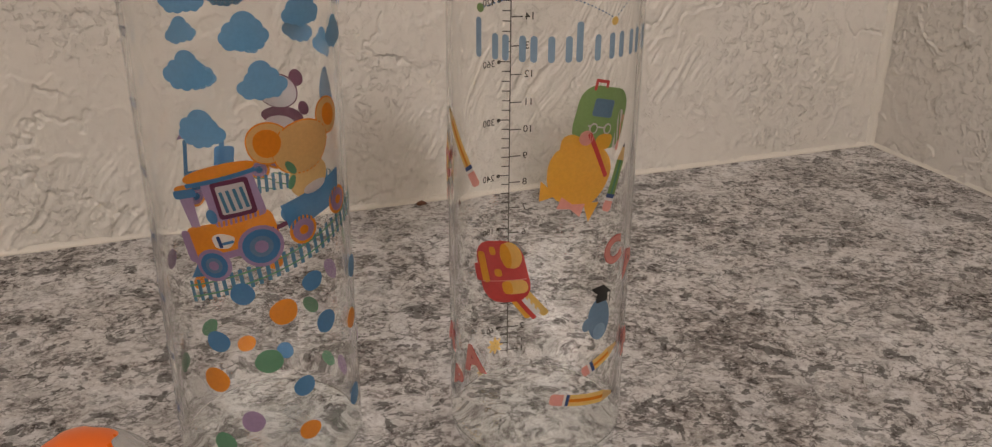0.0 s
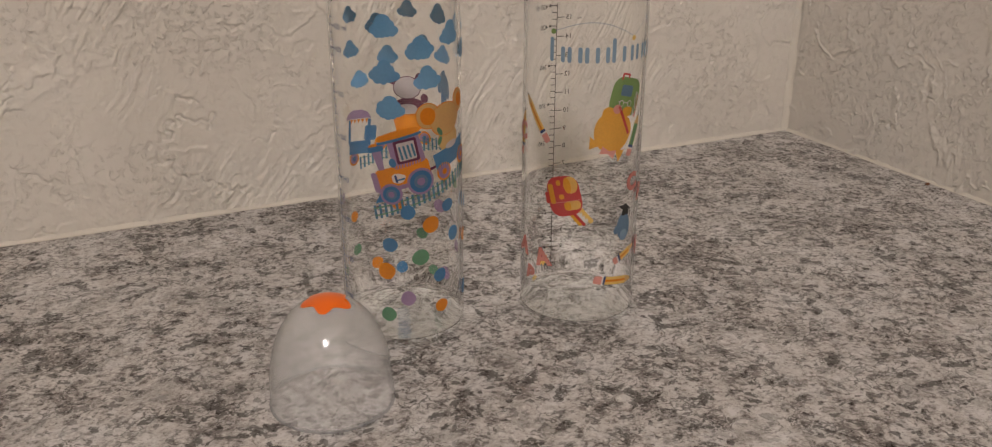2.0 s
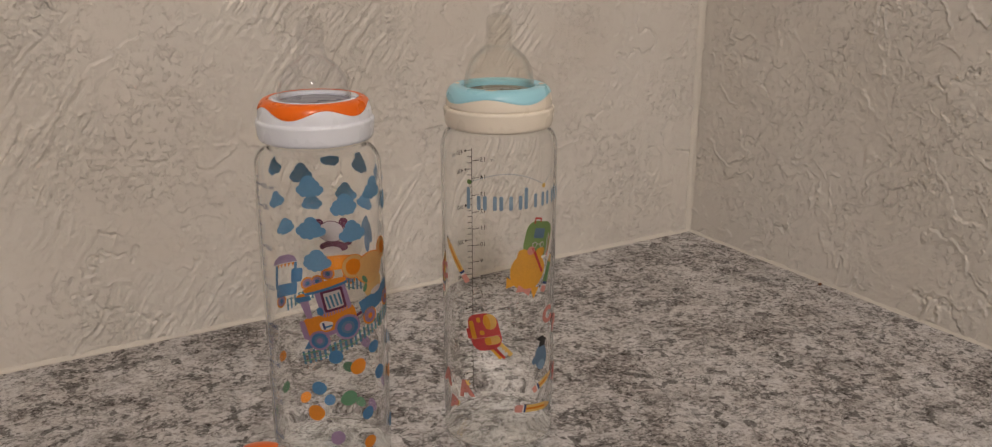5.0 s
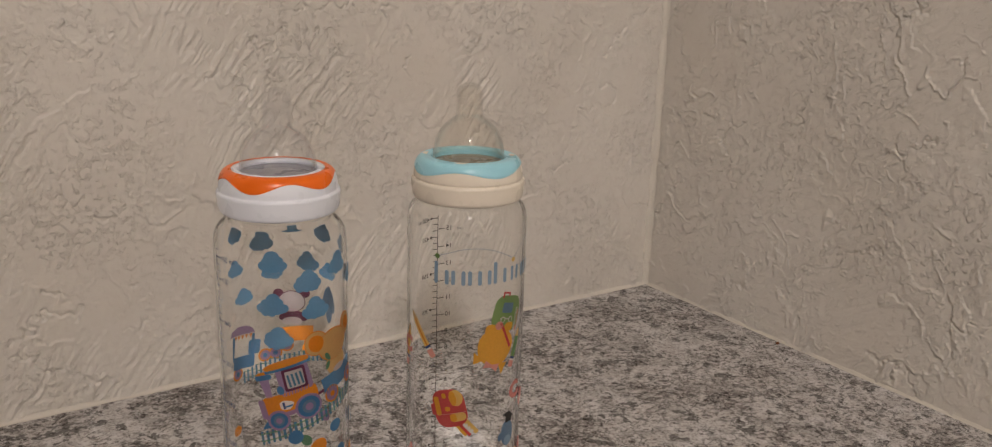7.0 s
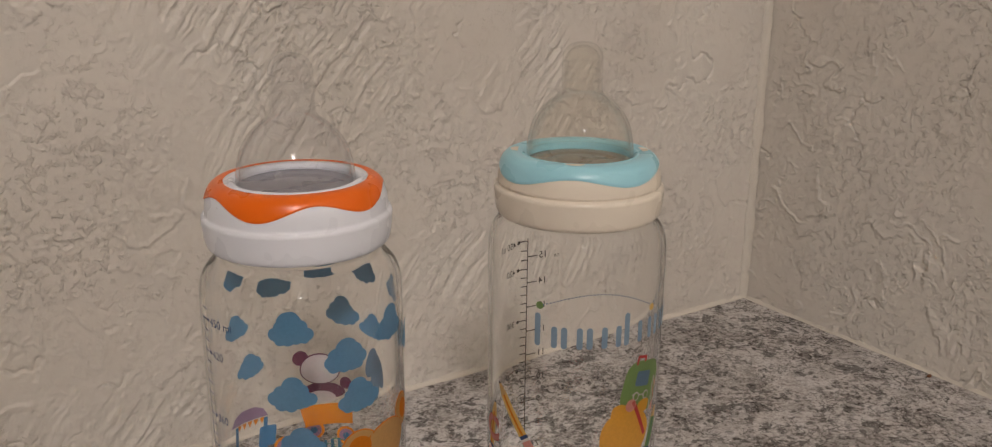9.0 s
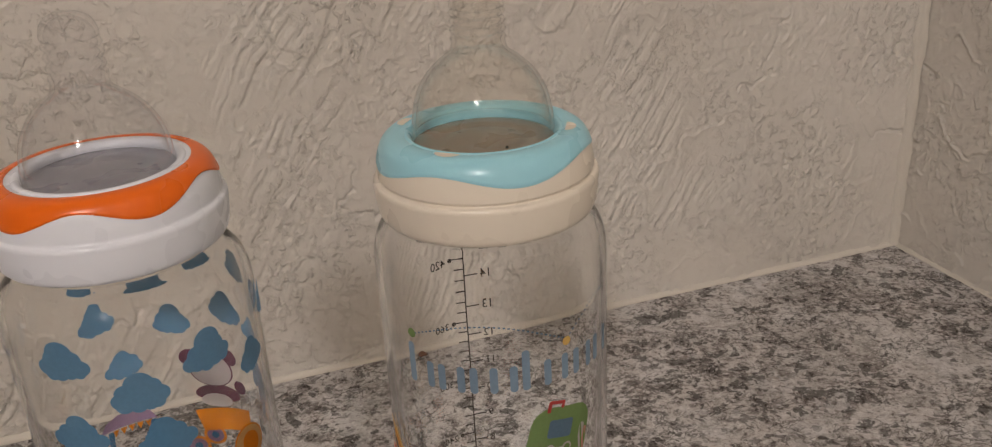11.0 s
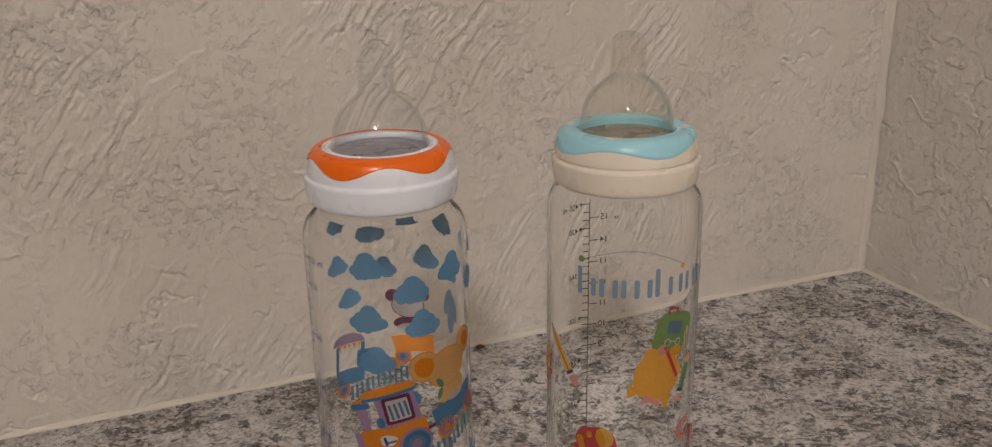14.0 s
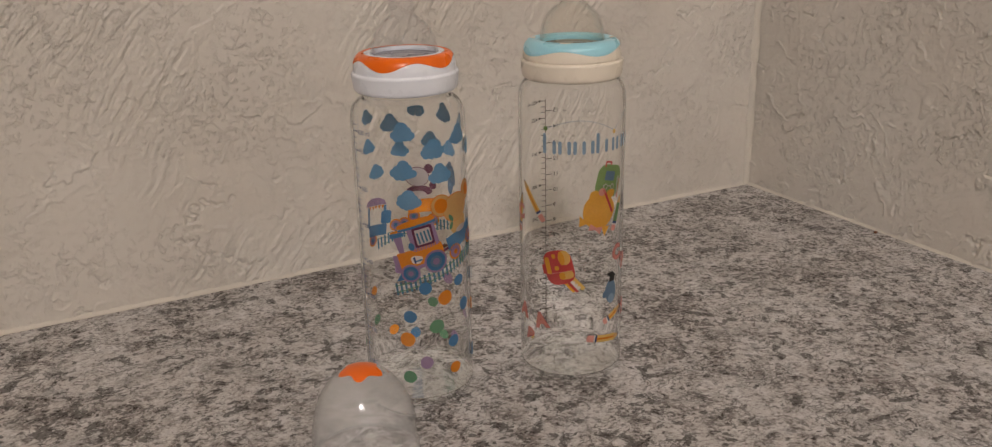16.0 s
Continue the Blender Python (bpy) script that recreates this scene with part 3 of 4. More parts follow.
part("membrane", lathe(bend([(0.0, 0.1998), (0.0070, 0.1996), (0.0104, 0.1991), (0.0130, 0.1995), (0.0160, 0.1994), (0.0180, 0.1998)], 3) + [(0.0180, 0.1988), (0.010, 0.1983), (0.0, 0.1985)], 64), DISC_A, left, "cloudy grey silicone membrane")
part("inner_lip", lathe(bend([(0.0182, 0.1950), (0.0181, 0.1990), (0.0183, 0.2008), (0.0191, 0.2017), (0.0202, 0.2018), (0.0207, 0.2010)], 4) + [(0.0207, 0.1950), (0.0182, 0.1950)], 72), WHITE, left, "white inner lip round the nipple")

w = Wrap(RL, left)
for i, (th, z, k) in enumerate([(0.2, 154, 1.0), (-29, 143.8, 0.98), (-25.7, 127.2, 1.0), (7.2, 140.2, 0.98), (32, 159.2, 0.95), (-28, 164.2, 0.92), (58, 150, 0.8), (84, 160, 0.8),
                                (-153, 161.3, 0.72), (-153, 144.3, 0.80), (-162, 128.2, 0.8), (178.4, 155.1, 0.9), (169, 139, 0.82), (149, 162.0, 0.72), (134, 144.5, 0.9), (116, 160.7, 0.8), (111, 141, 0.85)]):
    w.lay("cloud_print", [cloud(14.6 * k, 12.6 * k, i)], th, z, "sky", 3, label="sky-blue cloud print")

# the printed train, slanting upward
TILT = 15.0


def at(th, z, u, v):
    """A point u along and v across the slanting train, from an anchor."""
    c, s = math.cos(radians(TILT)), math.sin(radians(TILT))
    return th + math.degrees((u * c - v * s) * 0.001 / RL), z + u * s + v * c


def tilted(name, polys, u, v, ink, layer, anchor=(-15, 94), label="", extra=0.0):
    th, z = at(*anchor, u, v)
    w.lay(name, polys, th, z, ink, layer, TILT + extra, label)


tilted("engine_print", [rect(27, 11.5, 0, 0, 3.0)], -0.5, 0.5, "orange", 1, label="orange engine print")
tilted("engine_trim_print", [rect(27.5, 2.2, 0, 0, 1.0)], -0.5, -4.4, "lilac", 2)
tilted("engine_nose_print", [rect(3.0, 10, 0, 0, 1.2)], -14.2, 0.5, "lilac", 2)
tilted("cowcatcher_print", [[(-3.4, -3.4), (2.6, -3.4), (2.6, 3.0)]], -14.2, -6.0, "blue", 1)
tilted("cab_print", [rect(15.5, 15, 0, 0, 1.5)], 4.2, 12.0, "lilac", 1, label="lilac cab print")
tilted("cab_window_print", [rect(11.0, 11.5, 0, 0, 1.0)], 4.4, 12.0, "plum", 2, extra=-4)
tilted("cab_pane_print", [rect(8.4, 8.8, 0, 0, 0.6)], 4.4, 12.0, "pale", 3, extra=-4)
for i in range(4):
    tilted("picket_print", [rect(1.0, 6.6, 0, 0, 0.3)], 1.5 + 2.0 * i, 11.6, "teal", 4)
tilted("cab_roof_print", [oval(22, 5.0)], 2.6, 20.4, "orange", 3, label="orange cab roof print")
tilted("cab_eave_print", [rect(21.5, 1.3, 0, 0, 0.5)], 2.6, 18.6, "blue", 4)
tilted("chimney_print", [[(-1.4, -4.5), (1.4, -4.5), (2.4, 5), (-2.4, 5)]], -9.6, 10.4, "lilac", 1, label="lilac chimney print")
tilted("chimney_cap_print", [rect(8.0, 2.6, 0, 0, 1.0)], -9.6, 16.4, "blue", 2)
tilted("chimney_lid_print", [oval(6.6, 2.4)], -9.6, 17.9, "orange", 1)
tilted("bell_print", [oval(3.2, 4.6)], -3.6, 8.2, "blue", 2)
for u, v, d in ((6.6, -4.8, 11.0), (-8.6, -6.6, 8.2)):
    tilted("wheel_print", [oval(d + 2.4, d + 2.4)], u, v, "lilac", 2)
    tilted("wheel_print", [oval(d, d)], u, v, "blue", 3, label="blue wheel print")
    tilted("wheel_print", [oval(d * 0.62, d * 0.62)], u, v, "slate", 4)
    tilted("hub_print", [oval(d * 0.36, d * 0.36)], u, v, "lilac", 5)
# a maker's mark, kept as a plain white and blue patch
tilted("mark_print", [oval(6.4, 5.0, wob=0.12, seed=4)], -3.2, 0.2, "white", 3)
tilted("mark_print", [rect(1.1, 3.8, 0, 0, 0.4)], -4.2, 0.2, "navy", 4)
tilted("mark_print", [rect(3.6, 0.9, 0, 0, 0.4)], -1.9, -0.6, "blue", 4)
# wagon
WG = (31, 101.5)
tilted("coupling_print", [rect(6, 1.5)], -12.0, -1.8, "plum", 1, WG)
tilted("wagon_print", [[(-11, -4.6), (9.5, -5.2), (12.5, 4.4), (-11.2, 4.2)]], 0.6, 0, "blue", 2, WG, "blue wagon print")
for u, v in ((-6.4, -6.4), (9.5, -5.6)):
    tilted("wheel_print", [oval(9.2, 9.2)], u, v, "orange", 2, WG)
    tilted("wheel_print", [oval(7.2, 7.2)], u, v, "lilac", 3, WG)
    tilted("hub_print", [oval(3.0, 3.0)], u, v, "orange", 4, WG)
# tan rider, a plain rounded shape
for dth, dz, ww, hh, ink, ly in ((-2, 8, 14, 12.5, "tan", 1), (-5, 18.0, 19, 15.5, "tan", 2), (-5, 18.0, 19.9, 16.4, "orange", 1), (-24, 20.8, 12.9, 12.9, "orange", 0), (14.5, 25.0, 10.4, 11.9, "orange", 0), (-24, 20.8, 12, 12, "tan", 1), (14.5, 25.0, 9.5, 11, "tan", 1),
                                 (-24.5, 20.8, 8.0, 8.6, "orange", 3), (15, 25.2, 5.6, 7.2, "orange", 3), (1, 4.8, 8.5, 3.4, "pale", 3)):
    w.lay("rider_print", [oval(ww, hh, wob=0.03, seed=3)], WG[0] + dth, WG[1] + dz, ink, ly, 12)
w.lay("leaf_print", [oval(2.4, 5.0)], WG[0] - 13, WG[1] + 12.5, "green", 4, 35)
w.lay("leaf_print", [oval(2.2, 4.6)], WG[0] - 13, WG[1] + 8.0, "green", 4, -20)
# front fence
for i in range(25):
    u = -19.0 + 2.75 * i
    tilted("picket_print", [rect(1.25, 7.0, 0, 0, 0.3)], u, 0.035 * u - 13.2, "teal", 0, extra=-8)
for v in (-11.2, -14.8):
    tilted("rail_print", [rect(66, 0.5)], 13.4, v + 0.4, "green", 1, extra=2.0)
# far side: second train, fence, riders
far_fence = [(-158 - 4.75 * i, 83.5 + 0.55 * i) for i in range(22)]
for th, z in far_fence:
    w.lay("picket_print", [rect(1.2, 6.6, 0, 0, 0.3)], th, z, "teal", 0)
for dz in (1.8, -1.8):
    for i in range(7):
        w.lay("rail_print", [rect(9.0, 0.45)], -165.5 - 14.5 * i, 84.5 + 1.68 * i + dz, "green", 1, 6.5)
w.lay("carriage_print", [rect(15, 7, 0, 0, 1)], -157, 92.5, "blue", 1, 8, "blue carriage print")
for dx in (-7.0, 6.6):
    w.lay("post_print", [rect(1.8, 13, 0, 0, 0.5)], -157 + dx * 1.8, 101.0 + dx * 0.1, "blue", 1, 6)
w.lay("awning_print", [[(-9, -1.6), (9, -1.6), (7, 1.4), (3, 3.0), (-3, 3.0), (-7, 1.4)]], -157, 109.5, "lilac", 2, 6, "lilac awning print")
w.lay("awning_print", [[(x, 0), (x + 2.2, 0), (x + 1.1, -2.4)] for x in (-7.2, -4.6, -2.0, 0.6, 3.2)], -157, 107.6, "orange", 2, 6)
w.lay("locker_print", [rect(7, 8, 0, 0, 1.2)], -171, 99, "blue", 2, 8)
w.lay("carriage_print", [[(-9, -4), (9, -4), (10, 4.4), (-10, 4.4)]], 147, 103.5, "orange", 1, -6, "orange carriage print")
for th, z in ((178, 92.6), (168, 93.0), (157, 97.0), (135, 95.0), (-150, 87.0)):
    w.lay("wheel_print", [oval(7.6, 7.6)], th, z, "orange", 4)
    w.lay("wheel_print", [oval(5.6, 5.6)], th, z, "lilac", 3)
    w.lay("hub_print", [oval(2.6, 2.6)], th, z, "blue", 2)
for th, z, ww, hh, ink, ly in ((151, 121.8, 14, 11.5, "pale", 1), (151, 121.8, 14.8, 12.3, "plum", 3), (163.5, 126.4, 5.8, 5.8, "plum", 2), (138.0, 127.0, 5.8, 5.8, "plum", 2), (149, 113.2, 16, 6.5, "plum", 2),
                               (151, 110.6, 11, 5.0, "pale", 1), (134, 116.6, 4.6, 4.8, "plum", 3)):
    w.lay("rider_print", [oval(ww, hh)], th, z, ink, ly)
for th, z, tn in ((113, 127, 18), (106, 125, -12), (110, 119, 4)):
    w.lay("plume_print", [oval(4.6, 13)], th, z, "slate", 1, tn, "blue feather-like print")
for i, (th, z, d, ink) in enumerate([
        (7.4, 68, 8.8, "orange"), (33.4, 59.8, 7.6, "blue"), (25.3, 76, 7.2, "blue"), (-30.2, 59.2, 7.4, "blue"), (-34, 45.2, 8.4, "orange"), (-3.2, 51.7, 8.8, "green"), (15.7, 39.9, 7.2, "blue"),
        (-15.6, 30.1, 7.4, "lilac"), (16.9, 22.8, 7.6, "orange"), (-33.6, 21.5, 7.6, "green"), (58, 24.5, 7.4, "blue"), (60, 53.7, 7.4, "orange"), (-13.6, 76, 7.2, "blue"), (64, 72, 7.4, "blue"),
        (-147, 36, 7.0, "green"), (-172, 24, 7.0, "orange"), (162, 19, 6.6, "blue"), (128, 18.7, 6.6, "green"), (119, 58, 7.6, "lilac"), (112, 19.3, 7.2, "lilac"), (-145, 55.4, 6.6, "orange")]):
    w.lay("dot_print", [oval(d, d * (1.0 + 0.08 * math.sin(i * 2.1)), wob=0.035, seed=i)], th, z, ink, 5 if z > 70 else 1, label=ink + " round dot print")
for i, (th, z, d, ink) in enumerate([(164, 57.4, 7, "orange"), (140, 40, 6.8, "green"), (-120, 70, 7, "lilac"), (88, 40, 7, "lilac"), (92, 76, 7, "green"), (-118, 30, 7, "green"), (150, 76, 7, "blue"), (176, 64, 7, "lilac")]):
    w.lay("dot_print", [oval(d, d, wob=0.035, seed=30 + i)], th, z, ink, 1, label=ink + " round dot print")
# measuring scale
w.lay("scale_line", [rect(0.35, 157)], -89, 84.5, "navy", 0, label="dark blue measuring scale")
for i in range(46):
    ml = 460 - 10 * i
    z = 166.4 - 0.351 * (460 - ml) - 0.2
    if z > 7:
        w.lay("scale_tick", [rect(3.4 if ml % 30 else 4.6, 0.4)], -89 + 3.1, z, "navy", 0)
for ml in (450, 420, 360, 300, 240, 180, 120, 60):
    z = 162.7 - 0.351 * (450 - ml)
    w.lay("scale_dot", [oval(1.3, 1.3, n=12)], -89 + 6.5, z, "navy", 0)
    w.text("scale_number", "%d ml" % ml if ml == 450 else str(ml), -89 + 8.6, z - 0.2, 3.7, "navy", 0, label="dark blue printed number")

# second bottle: teal and cream collar
right = bottle(0.1183, 0.2843, "clear glass baby bottle, teal and cream collar, school print")
RR = 0.0310
foot_r = bend([(0.0, 0.0016), (0.016, 0.0012), (0.0230, 0.0002), (0.0257, 0.0), (0.0285, 0.0010), (0.0302, 0.0034), (0.0310, 0.0070)], 4)
glass_body(right, foot_r + [(RR, z * 0.001) for z in (20, 60, 110, 150)] + bend([(RR, 0.1700), (0.0306, 0.1740), (0.0294, 0.1776), (0.0274, 0.1802), (0.0250, 0.1818), (0.0239, 0.1834)], 4) + [(0.0239, 0.1932)], 0.0017, 0.0045)
nipple(right, SILI_B, 0.2040, 0.2400, "faintly amber clear silicone nipple")
lobe_r = lambda a: -0.0016 * math.cos(4 * (a - radians(2))) + 0.0005 * math.sin(a + 1.0)
rcol, _ = collar(right, CREAM, TEAL, 0.1979, 0.01925, lobe_r, "glossy cream plastic screw collar", "glossy pale teal wavy collar band", True, 0.93, 0.0002)
for th in (-42, 62, -128):
    top_patch(th, 0.0064, 0.0024, CREAM, rcol)
part("membrane", lathe(bend([(0.0, 0.2006), (0.0080, 0.2003), (0.0112, 0.1998), (0.0140, 0.2003), (0.0180, 0.2002)], 3) + [(0.0180, 0.1992), (0.010, 0.1988), (0.0, 0.1990)], 64), DISC_B, right, "tan silicone membrane")
part("inner_lip", lathe(bend([(0.0182, 0.1950), (0.0181, 0.2000), (0.0183, 0.2020), (0.0190, 0.2031), (0.0198, 0.2034), (0.0207, 0.2027)], 4) + [(0.0207, 0.1950), (0.0182, 0.1950)], 72), TEAL, right, "pale teal inner lip round the nipple")
speck = bmesh.new()
bmesh.ops.create_icosphere(speck, subdivisions=1, radius=0.00045, matrix=Matrix.Translation((0.0030, -0.0090, 0.2003)))
part("speck", speck, INK["black"], right, "tiny black vent hole")

w = Wrap(RR, right)


def pencil(th0, z0, th1, z1, thick, body="amber", layer=2):
    """A printed pencil from its eraser to its point."""
    dx, dz = radians(th1 - th0) * RR * 1000, z1 - z0
    length, turn = math.hypot(dx, dz), math.degrees(math.atan2(dz, dx))

    def seg(name, a, b, ink, pts=None, ly=layer):
        m = (a + b) / 2
        w.lay(name, [pts or rect(b - a, thick, 0, 0, 0.0)], th0 + (th1 - th0) * m / length, z0 + dz * m / length, ink, ly, turn)

    tip = length - thick * 1.5
    e = min(6.0, length * 0.2)
    seg("eraser_print", 0, e, "pink", rect(e, thick, 0, 0, thick * 0.3))
    seg("ferrule_print", e, e + 1.3, "navy")
    seg("ferrule_print", e - 0.9, e, "white", ly=layer + 1)
    seg("pencil_print", e + 1.3, tip, body)
    seg("pencil_stripe_print", e + 1.3, tip, "orange" if body == "amber" else "green", rect(tip - e - 1.3, thick * 0.28), layer + 1)
    seg("pencil_wood_print", tip, length - 1.2, "tan", [(-(length - 1.2 - tip) / 2, -thick / 2), ((length - 1.2 - tip) / 2, -0.6), ((length - 1.2 - tip) / 2, 0.6), (-(length - 1.2 - tip) / 2, thick / 2)])
    seg("pencil_point_print", length - 1.3, length, "black", [(-0.65, -0.6), (0.65, 0), (-0.65, 0.6)])


pencil(-14.5, 30.9, 35.5, 25.8, 4.4)
pencil(5.6, 39.4, 36.5, 45.8, 4.0, layer=4)
pencil(-62, 103.5, -92, 125.5, 3.6)
pencil(17, 95.9, 31, 116.5, 3.6, "leaf")
pencil(-104, 92, -96, 117, 3.4)
# red school bag
for dx, dz, shape, ink, ly in ((0, 0, rect(17, 21, 0, 0, 6), "red", 1), (-9.2, 0, rect(2.2, 6, 0, 0, 1), "red", 0), (3.6, -12.5, rect(3.0, 9, 0, 0, 0.8), "yellow", 0),
                               (6.4, -11.8, rect(2.4, 9, 0, 0, 0.8), "white", 0), (8.6, -12.2, rect(2.6, 10, 0, 0, 0.8), "amber", 0), (5.0, -13.2, rect(1.6, 9, 0, 0, 0.5), "red", 1),
                               (-6.2, 1.8, rect(2.8, 10.5, 0, 0, 1.0), "yellow", 2), (4.4, 5.4, oval(7.2, 9.0), "amber", 2), (2.8, 5.4, oval(3.6, 8.4), "yellow", 3),
                               (3.4, -5.4, rect(8.4, 4.8, 0, 0, 2.2), "amber", 2), (0.9, -5.4, rect(3.4, 4.4, 0, 0, 1.4), "yellow", 3), (-1.6, 7.2, rect(2.2, 2.8, 0, 0, 0.8), "yellow", 2),
                               (-1.2, -0.2, rect(2.6, 2.6, 0, 0, 0.9), "yellow", 2), (0, -3.0, rect(15.5, 0.3), "pink", 2)):
    c, s = math.cos(radians(14)), math.sin(radians(14))
    w.lay("bag_print", [shape], -45 + math.degrees((dx * c - dz * s) * 0.001 / RR), 76.5 + dx * s + dz * c, ink, ly, 14 if dz > -11 else 42, "red and yellow school bag print" if ly == 1 and dx == 0 else "")
# green school bag
for dx, dz, shape, ink, ly in ((0, 0, rect(19.0, 18.5, 0, 0, 5.5), "leaf", 0), (-0.6, 2.8, rect(7.4, 5.4, 0, 0, 0.8), "slate", 1), (-0.4, -3.0, rect(8.4, 0.5), "pale", 1), (-2.6, -3.6, oval(3.0, 3.4), "pale", 1),
                               (2.6, -3.2, oval(3.0, 3.4), "pale", 1), (-2.6, -3.6, oval(2.0, 2.4), "leaf", 2), (2.6, -3.2, oval(2.0, 2.4), "leaf", 2), (7.2, -3, rect(1.8, 12, 0, 0, 0.8), "pale", 0), (8.6, -4, rect(1.2, 11, 0, 0, 0.5), "pink", 0),
                               (-3.2, 10.6, rect(5.0, 1.0, 0, 0, 0.5), "red", 0), (-5.2, 9.2, rect(1.0, 3.2, 0, 0, 0.4), "red", 0), (-1.2, 9.8, rect(1.0, 2.0, 0, 0, 0.4), "red", 0)):
    c, s = math.cos(radians(-14)), math.sin(radians(-14))
    w.lay("bag_print", [shape], 12 + math.degrees((dx * c - dz * s) * 0.001 / RR), 126.5 + dx * s + dz * c, ink, ly, -14, "green school bag print" if dx == 0 else "")
# yellow and blue rounded shapes
w.lay("yellow_shape_print", [oval(21, 21.5, wob=0.05, seed=2)], -1.0, 109.5, "yellow", 2, -28, "plain yellow rounded print")
w.lay("yellow_shape_print", [[(-3, -3), (2.5, -1), (-2.6, 3.6)]], -18.5, 104.5, "yellow", 2)
w.lay("yellow_shape_print", [[(-2.6, 2.6), (-0.6, -4), (3, 2)]], 6, 97.8, "yellow", 2)
w.lay("yellow_shape_print", [oval(7, 4.4, wob=0.12, seed=9)], -7.5, 120.0, "yellow", 2, 20)
w.lay("yellow_shape_print", [oval(6, 5.4, wob=0.12, seed=8)], 13, 119.0, "yellow", 2, 20)
w.lay("strap_print", [rect(1.5, 16, 0, 0, 0.5)], 9.5, 115.0, "red", 3, 24)
w.lay("strap_print", [oval(4.6, 4.6)], 1.5, 121.0, "pink", 3)
w.lay("bow_print", [[(-4, -2.2), (0, -0.8), (4, -2.4), (4, 2.2), (0, 0.8), (-4, 2.0)]], -6.0, 99.6, "pink", 3, -22, "pink bow print")
w.lay("blue_shape_print", [oval(9.4, 15.5)], 17.0, 58.0, "slate", 1, 4, "plain blue rounded print")
w.lay("blue_shape_print", [oval(5.4, 6.0)], 17.4, 53.4, "script", 2)
w.lay("blue_shape_print", [oval(3.6, 5.0)], 8.2, 57.0, "slate", 0, -20)
w.lay("cap_print", [[(-4.6, 1.6), (0.6, 2.2), (4.6, -1.4), (-1.2, -1.2)]], 17.4, 68.2, "black", 3, label="black mortarboard print")
w.lay("cap_print", [rect(5.0, 3.0, 0, 0, 0.5)], 18.2, 65.6, "black", 2)
w.lay("cap_print", [rect(0.5, 4.0)], 25.0, 65.0, "black", 3)
# pink letters
for s, th, z, size, tn in (("A", -66, 40.5, 12.5, 14), ("B", -82, 28.3, 11.5, -12), ("A", -94, 43, 12, -8), ("C", 26.4, 80.7, 12, 8), ("B", 46, 72, 13, -12), ("A", 52, 42, 12, 10), ("C", -100, 105, 12, 0)):
    w.text("letter_print", s, th, z, size, "red", 2, tn, "CENTER", 0.7, label="dark red outline of a letter print")
    w.text("letter_print", s, th, z, size, "pink", 3, tn, "CENTER", 0.5, label="pink letter print")
# maker's name, kept as plain upright blue bars, with its dashed arc and two dots
for th, tall in ((-60.6, 1), (-50.0, 0), (-44.0, 0), (-34.6, 0), (-28.6, 0), (-19.4, 0), (-10.2, 0), (-4.4, 1), (6.2, 0), (15.6, 0), (22.6, 0), (31.4, 0), (37.8, 0), (48.0, 0)):
    w.lay("name_bar_print", [rect(2.0, 11.6 if tall else 7.6, 0, 0, 0.95)], th, 149.7 if tall else 147.7, "script", 1, label="plain grey-blue bar print")
w.lay("dot_print", [oval(2.6, 2.6)], -59.5, 158.2, "leaf", 1, label="small green dot print")
w.lay("dot_print", [oval(2.5, 2.5)], 16.8, 154.8, "amber", 1, label="small orange dot print")
for i in range(34):
    t = i / 33
    w.lay("dash_print", [rect(0.62, 0.42)], -57 + 71.5 * t, 158.6 + 5.6 * math.sin(math.pi * min(1, t * 1.0)) - 2.4 * t, "slate", 1, 20 * math.cos(math.pi * t))
for i in range(14):
    t = i / 13
    w.lay("dash_print", [rect(0.62, 0.42)], 19 + 26 * t, 156.5 + 7.0 * math.sin(math.pi * t * 0.55), "slate", 1, 24 * (1 - t))
# far side: measuring scale and small flowers
TH = 179.0
w.lay("scale_line", [rect(0.42, 150)], TH, 88.0, "brown", 0, label="dark brown measuring scale")
for n in range(1, 16):
    z = 155.8 - 10.1 * (15 - n)
    w.lay("scale_tick", [rect(4.4, 0.42)], TH - 4.0, z, "brown", 0)
    w.text("scale_number", str(n), TH - 9.4, z, 3.7, "brown", 0, align="RIGHT", fat=0.03, label="dark brown printed number")
w.text("scale_number", "oz", TH - 21, 155.4, 2.4, "brown", 0, align="RIGHT", label="dark brown printed unit")
for i in range(43):
    ml = 450 - 10 * i
    z = 162.0 - 0.3515 * (450 - ml)
    long = ml % 60 == 0 or ml in (450, 420)
    w.lay("scale_tick", [rect(4.2 if long else 3.2, 0.40)], TH + (3.9 if long else 3.0), z, "brown", 0, 6)
    if long:
        w.lay("scale_dot", [oval(1.5, 1.5, n=12)], TH + 8.2, z, "brown", 1)
        w.text("scale_number", str(ml) + (" ml" if ml == 450 else ""), TH + 11.2, z - 0.4, 3.5, "brown", 0, fat=0.03, label="dark brown printed number")
for th, z, d in ((-171, 17.5, 7.5), (-158, 8.5, 4.4)):
    w.lay("flower_print", [[(d / 2 * (0.78 + 0.22 * math.cos(8 * a)) * math.cos(a), d / 2 * (0.78 + 0.22 * math.cos(8 * a)) * math.sin(a)) for a in (2 * math.pi * i / 48 for i in range(48))]], th, z, "amber", 1, label="yellow flower print")
    w.lay("flower_print", [oval(d * 0.3, d * 0.3)], th, z, "white", 2)

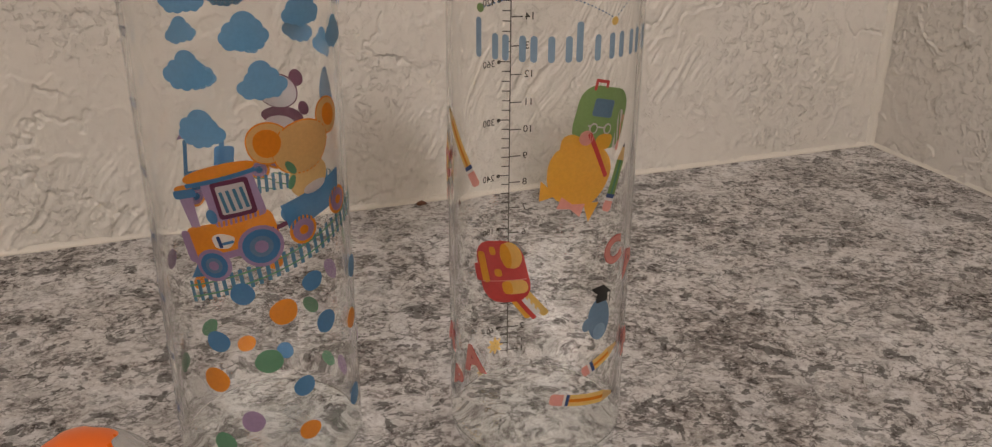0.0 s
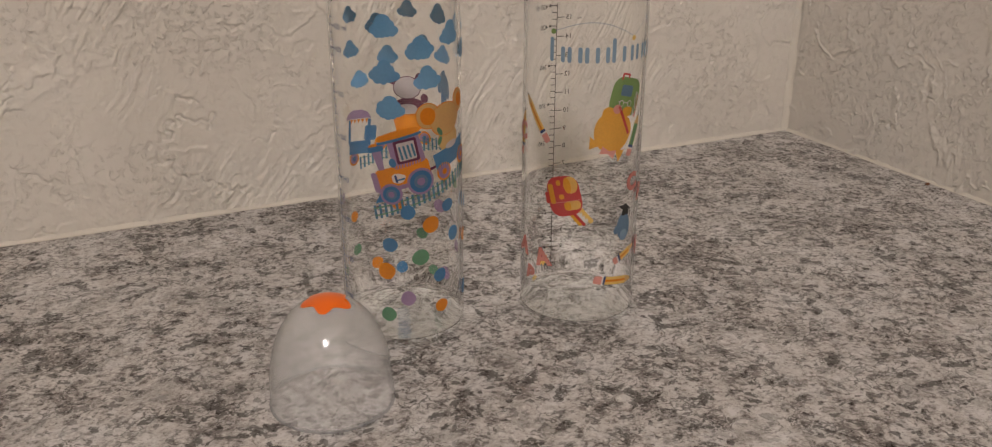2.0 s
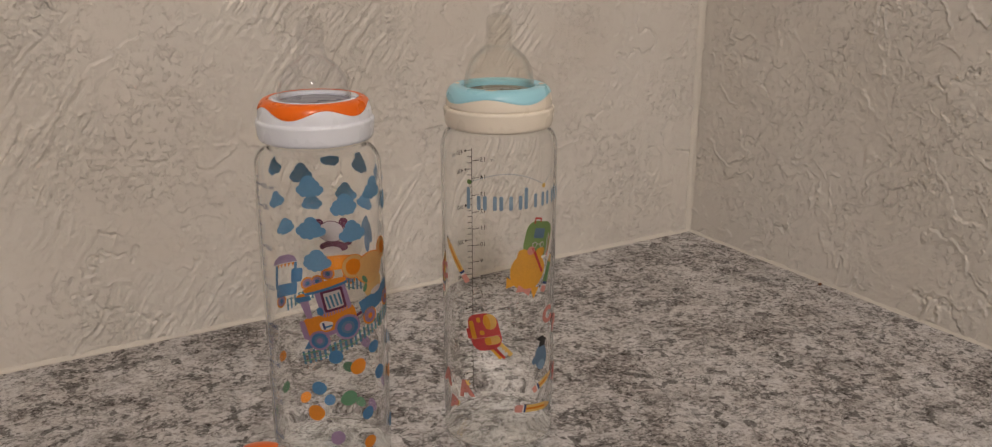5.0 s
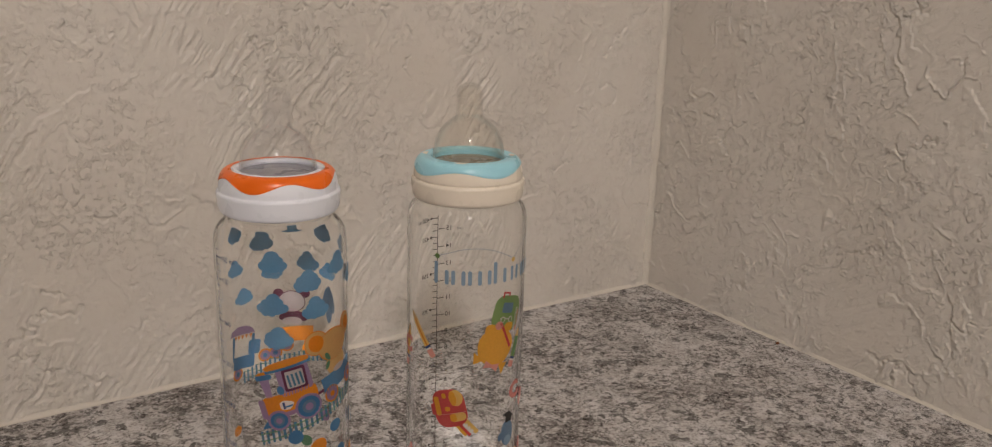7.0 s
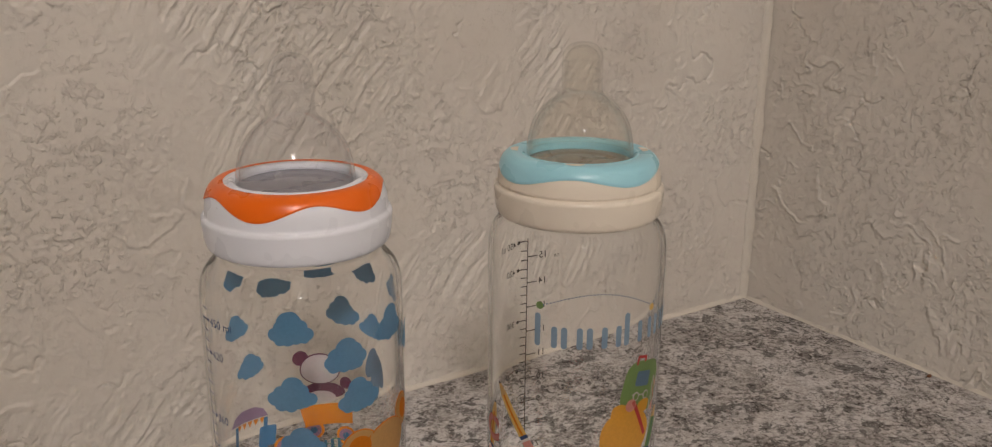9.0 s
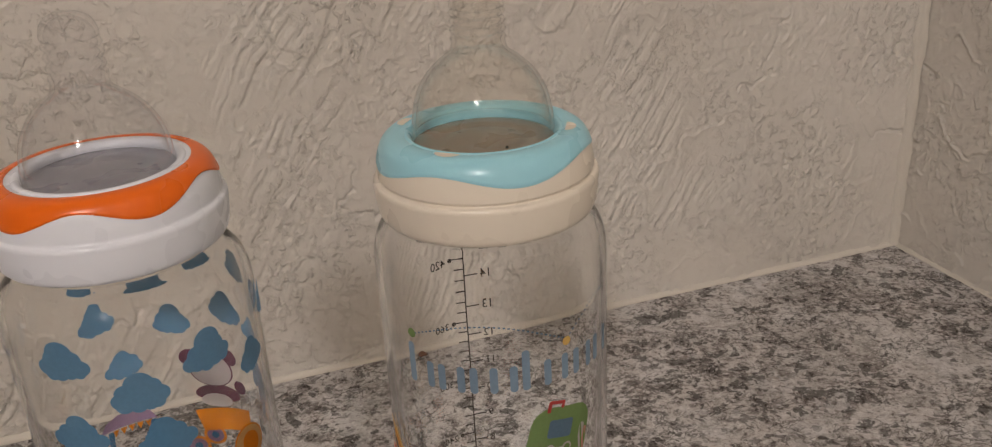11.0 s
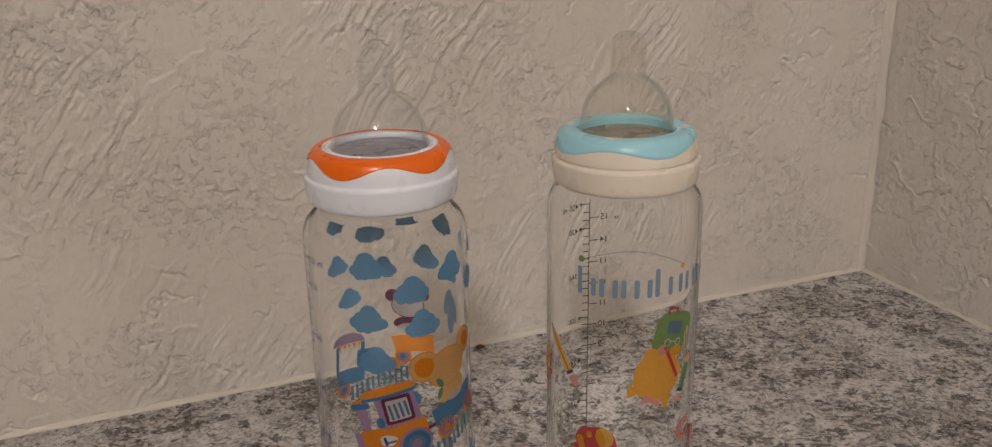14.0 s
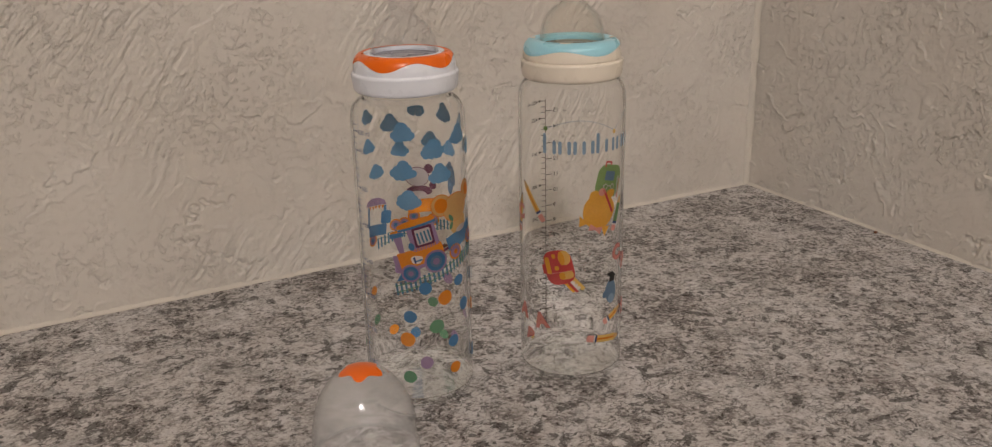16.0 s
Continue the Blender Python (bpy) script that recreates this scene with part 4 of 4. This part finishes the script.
# ---- the loose hood ----
hood = new("bottle_hood")
hood.matrix_world = pose(-0.0308, 0.2503, 0.0002)
hood.empty_display_size = 0.02
tagged(hood, "frosted plastic bottle hood with orange top, on the granite", "bottle hood")
HOOD = []
for i in range(81):
    zz = 0.0522 * math.sin(i / 80 * math.pi / 2)
    HOOD.append((0.0286 * max(0.0, 1 - (zz / 0.0522) ** 2.67) ** 0.5, zz))


def hood_dent(a, r, z):
    """A shallow thumb hollow on one flank, and a rim that is not quite round."""
    d = (a - radians(42) + math.pi) % (2 * math.pi) - math.pi
    brow = 0.037 - 0.017 * (d + 0.5)
    q = min(1.0, max(0.0, (brow - z) / 0.0016)) * min(1.0, max(0.0, (z - 0.006) / 0.008)) * min(1.0, max(0.0, (0.75 - abs(d)) / 0.12))
    return r * (1 + 0.008 * math.cos(2 * a + 0.6)) - 0.0030 * q


hood_in = [(max(0.0, r - 0.0011), z - 0.0011 if z > 0.03 else max(0.0, z - 0.0004)) for r, z in HOOD]
hood_in[-1] = (0.0, 0.0511)
dome = part("dome", lathe(HOOD + hood_in[::-1] + [HOOD[0]], 128, hood_dent), FROST, hood, "milky see-through plastic")
dome.visible_shadow = False


def hood_top():
    bm = bmesh.new()
    n, rows = 100, 10
    grid = []
    rz = [(r, z) for r, z in HOOD][::-1]

    def height(r):
        for (r0, z0), (r1, z1) in zip(rz, rz[1:]):
            if r0 <= r <= r1:
                return z0 + (z1 - z0) * (r - r0) / max(1e-9, r1 - r0)
        return 0.04

    for i in range(n):
        a = 2 * math.pi * i / n
        edge = 0.0099 + 0.0015 * math.cos(5 * (a + 0.45)) + 0.0004 * math.sin(2 * a)
        grid.append([bm.verts.new((edge * j / rows * math.sin(a), -edge * j / rows * math.cos(a), height(edge * j / rows) + 0.0003)) for j in range(1, rows + 1)])
    mid = bm.verts.new((0, 0, HOOD[-1][1] + 0.0003))
    for i in range(n):
        a, b = grid[i], grid[(i + 1) % n]
        bm.faces.new((mid, a[0], b[0]))
        for j in range(rows - 1):
            bm.faces.new((a[j], a[j + 1], b[j + 1], b[j]))
    bmesh.ops.recalc_face_normals(bm, faces=bm.faces)
    return bm


part("rim", lathe(bend([(0.0279, 0.0002), (0.0289, 0.0001), (0.0291, 0.0008), (0.0288, 0.0014), (0.0281, 0.0014)], 3) + [(0.0279, 0.0002)], 128, lambda a, r, z: r * (1 + 0.008 * math.cos(2 * a + 0.6))), RIM, dome, "paler rounded rim")
part("top_patch", hood_top(), ORANGE, dome, "bright orange star-shaped top")


def brow_edge():
    """A thin pale tube along the hollow's top step, imitating the bright reflection on it."""
    bm = bmesh.new()
    rows = []
    for i in range(37):
        d = -0.70 + 1.40 * i / 36
        a, z = radians(42) + d, 0.0370 - 0.017 * (d + 0.5) + 0.0004
        r = 0.0286 * (1 - (z / 0.0522) ** 2.67) ** 0.5 * (1 + 0.008 * math.cos(2 * a + 0.6))
        size = 0.0004 * (1 - (d / 0.75) ** 4)
        rows.append([bm.verts.new(((r + size * math.cos(q)) * math.sin(a), -(r + size * math.cos(q)) * math.cos(a), z + size * math.sin(q)))
                     for q in (2 * math.pi * j / 6 for j in range(6))])
    for p, q in zip(rows, rows[1:]):
        for j in range(6):
            bm.faces.new((p[j], q[j], q[(j + 1) % 6], p[(j + 1) % 6]))
    return bm


# added pale line: the step's reflected highlight, made as shape and colour
part("edge", brow_edge(), RIM, dome, "pale line along the step of the hollow flank, imitating its glint")
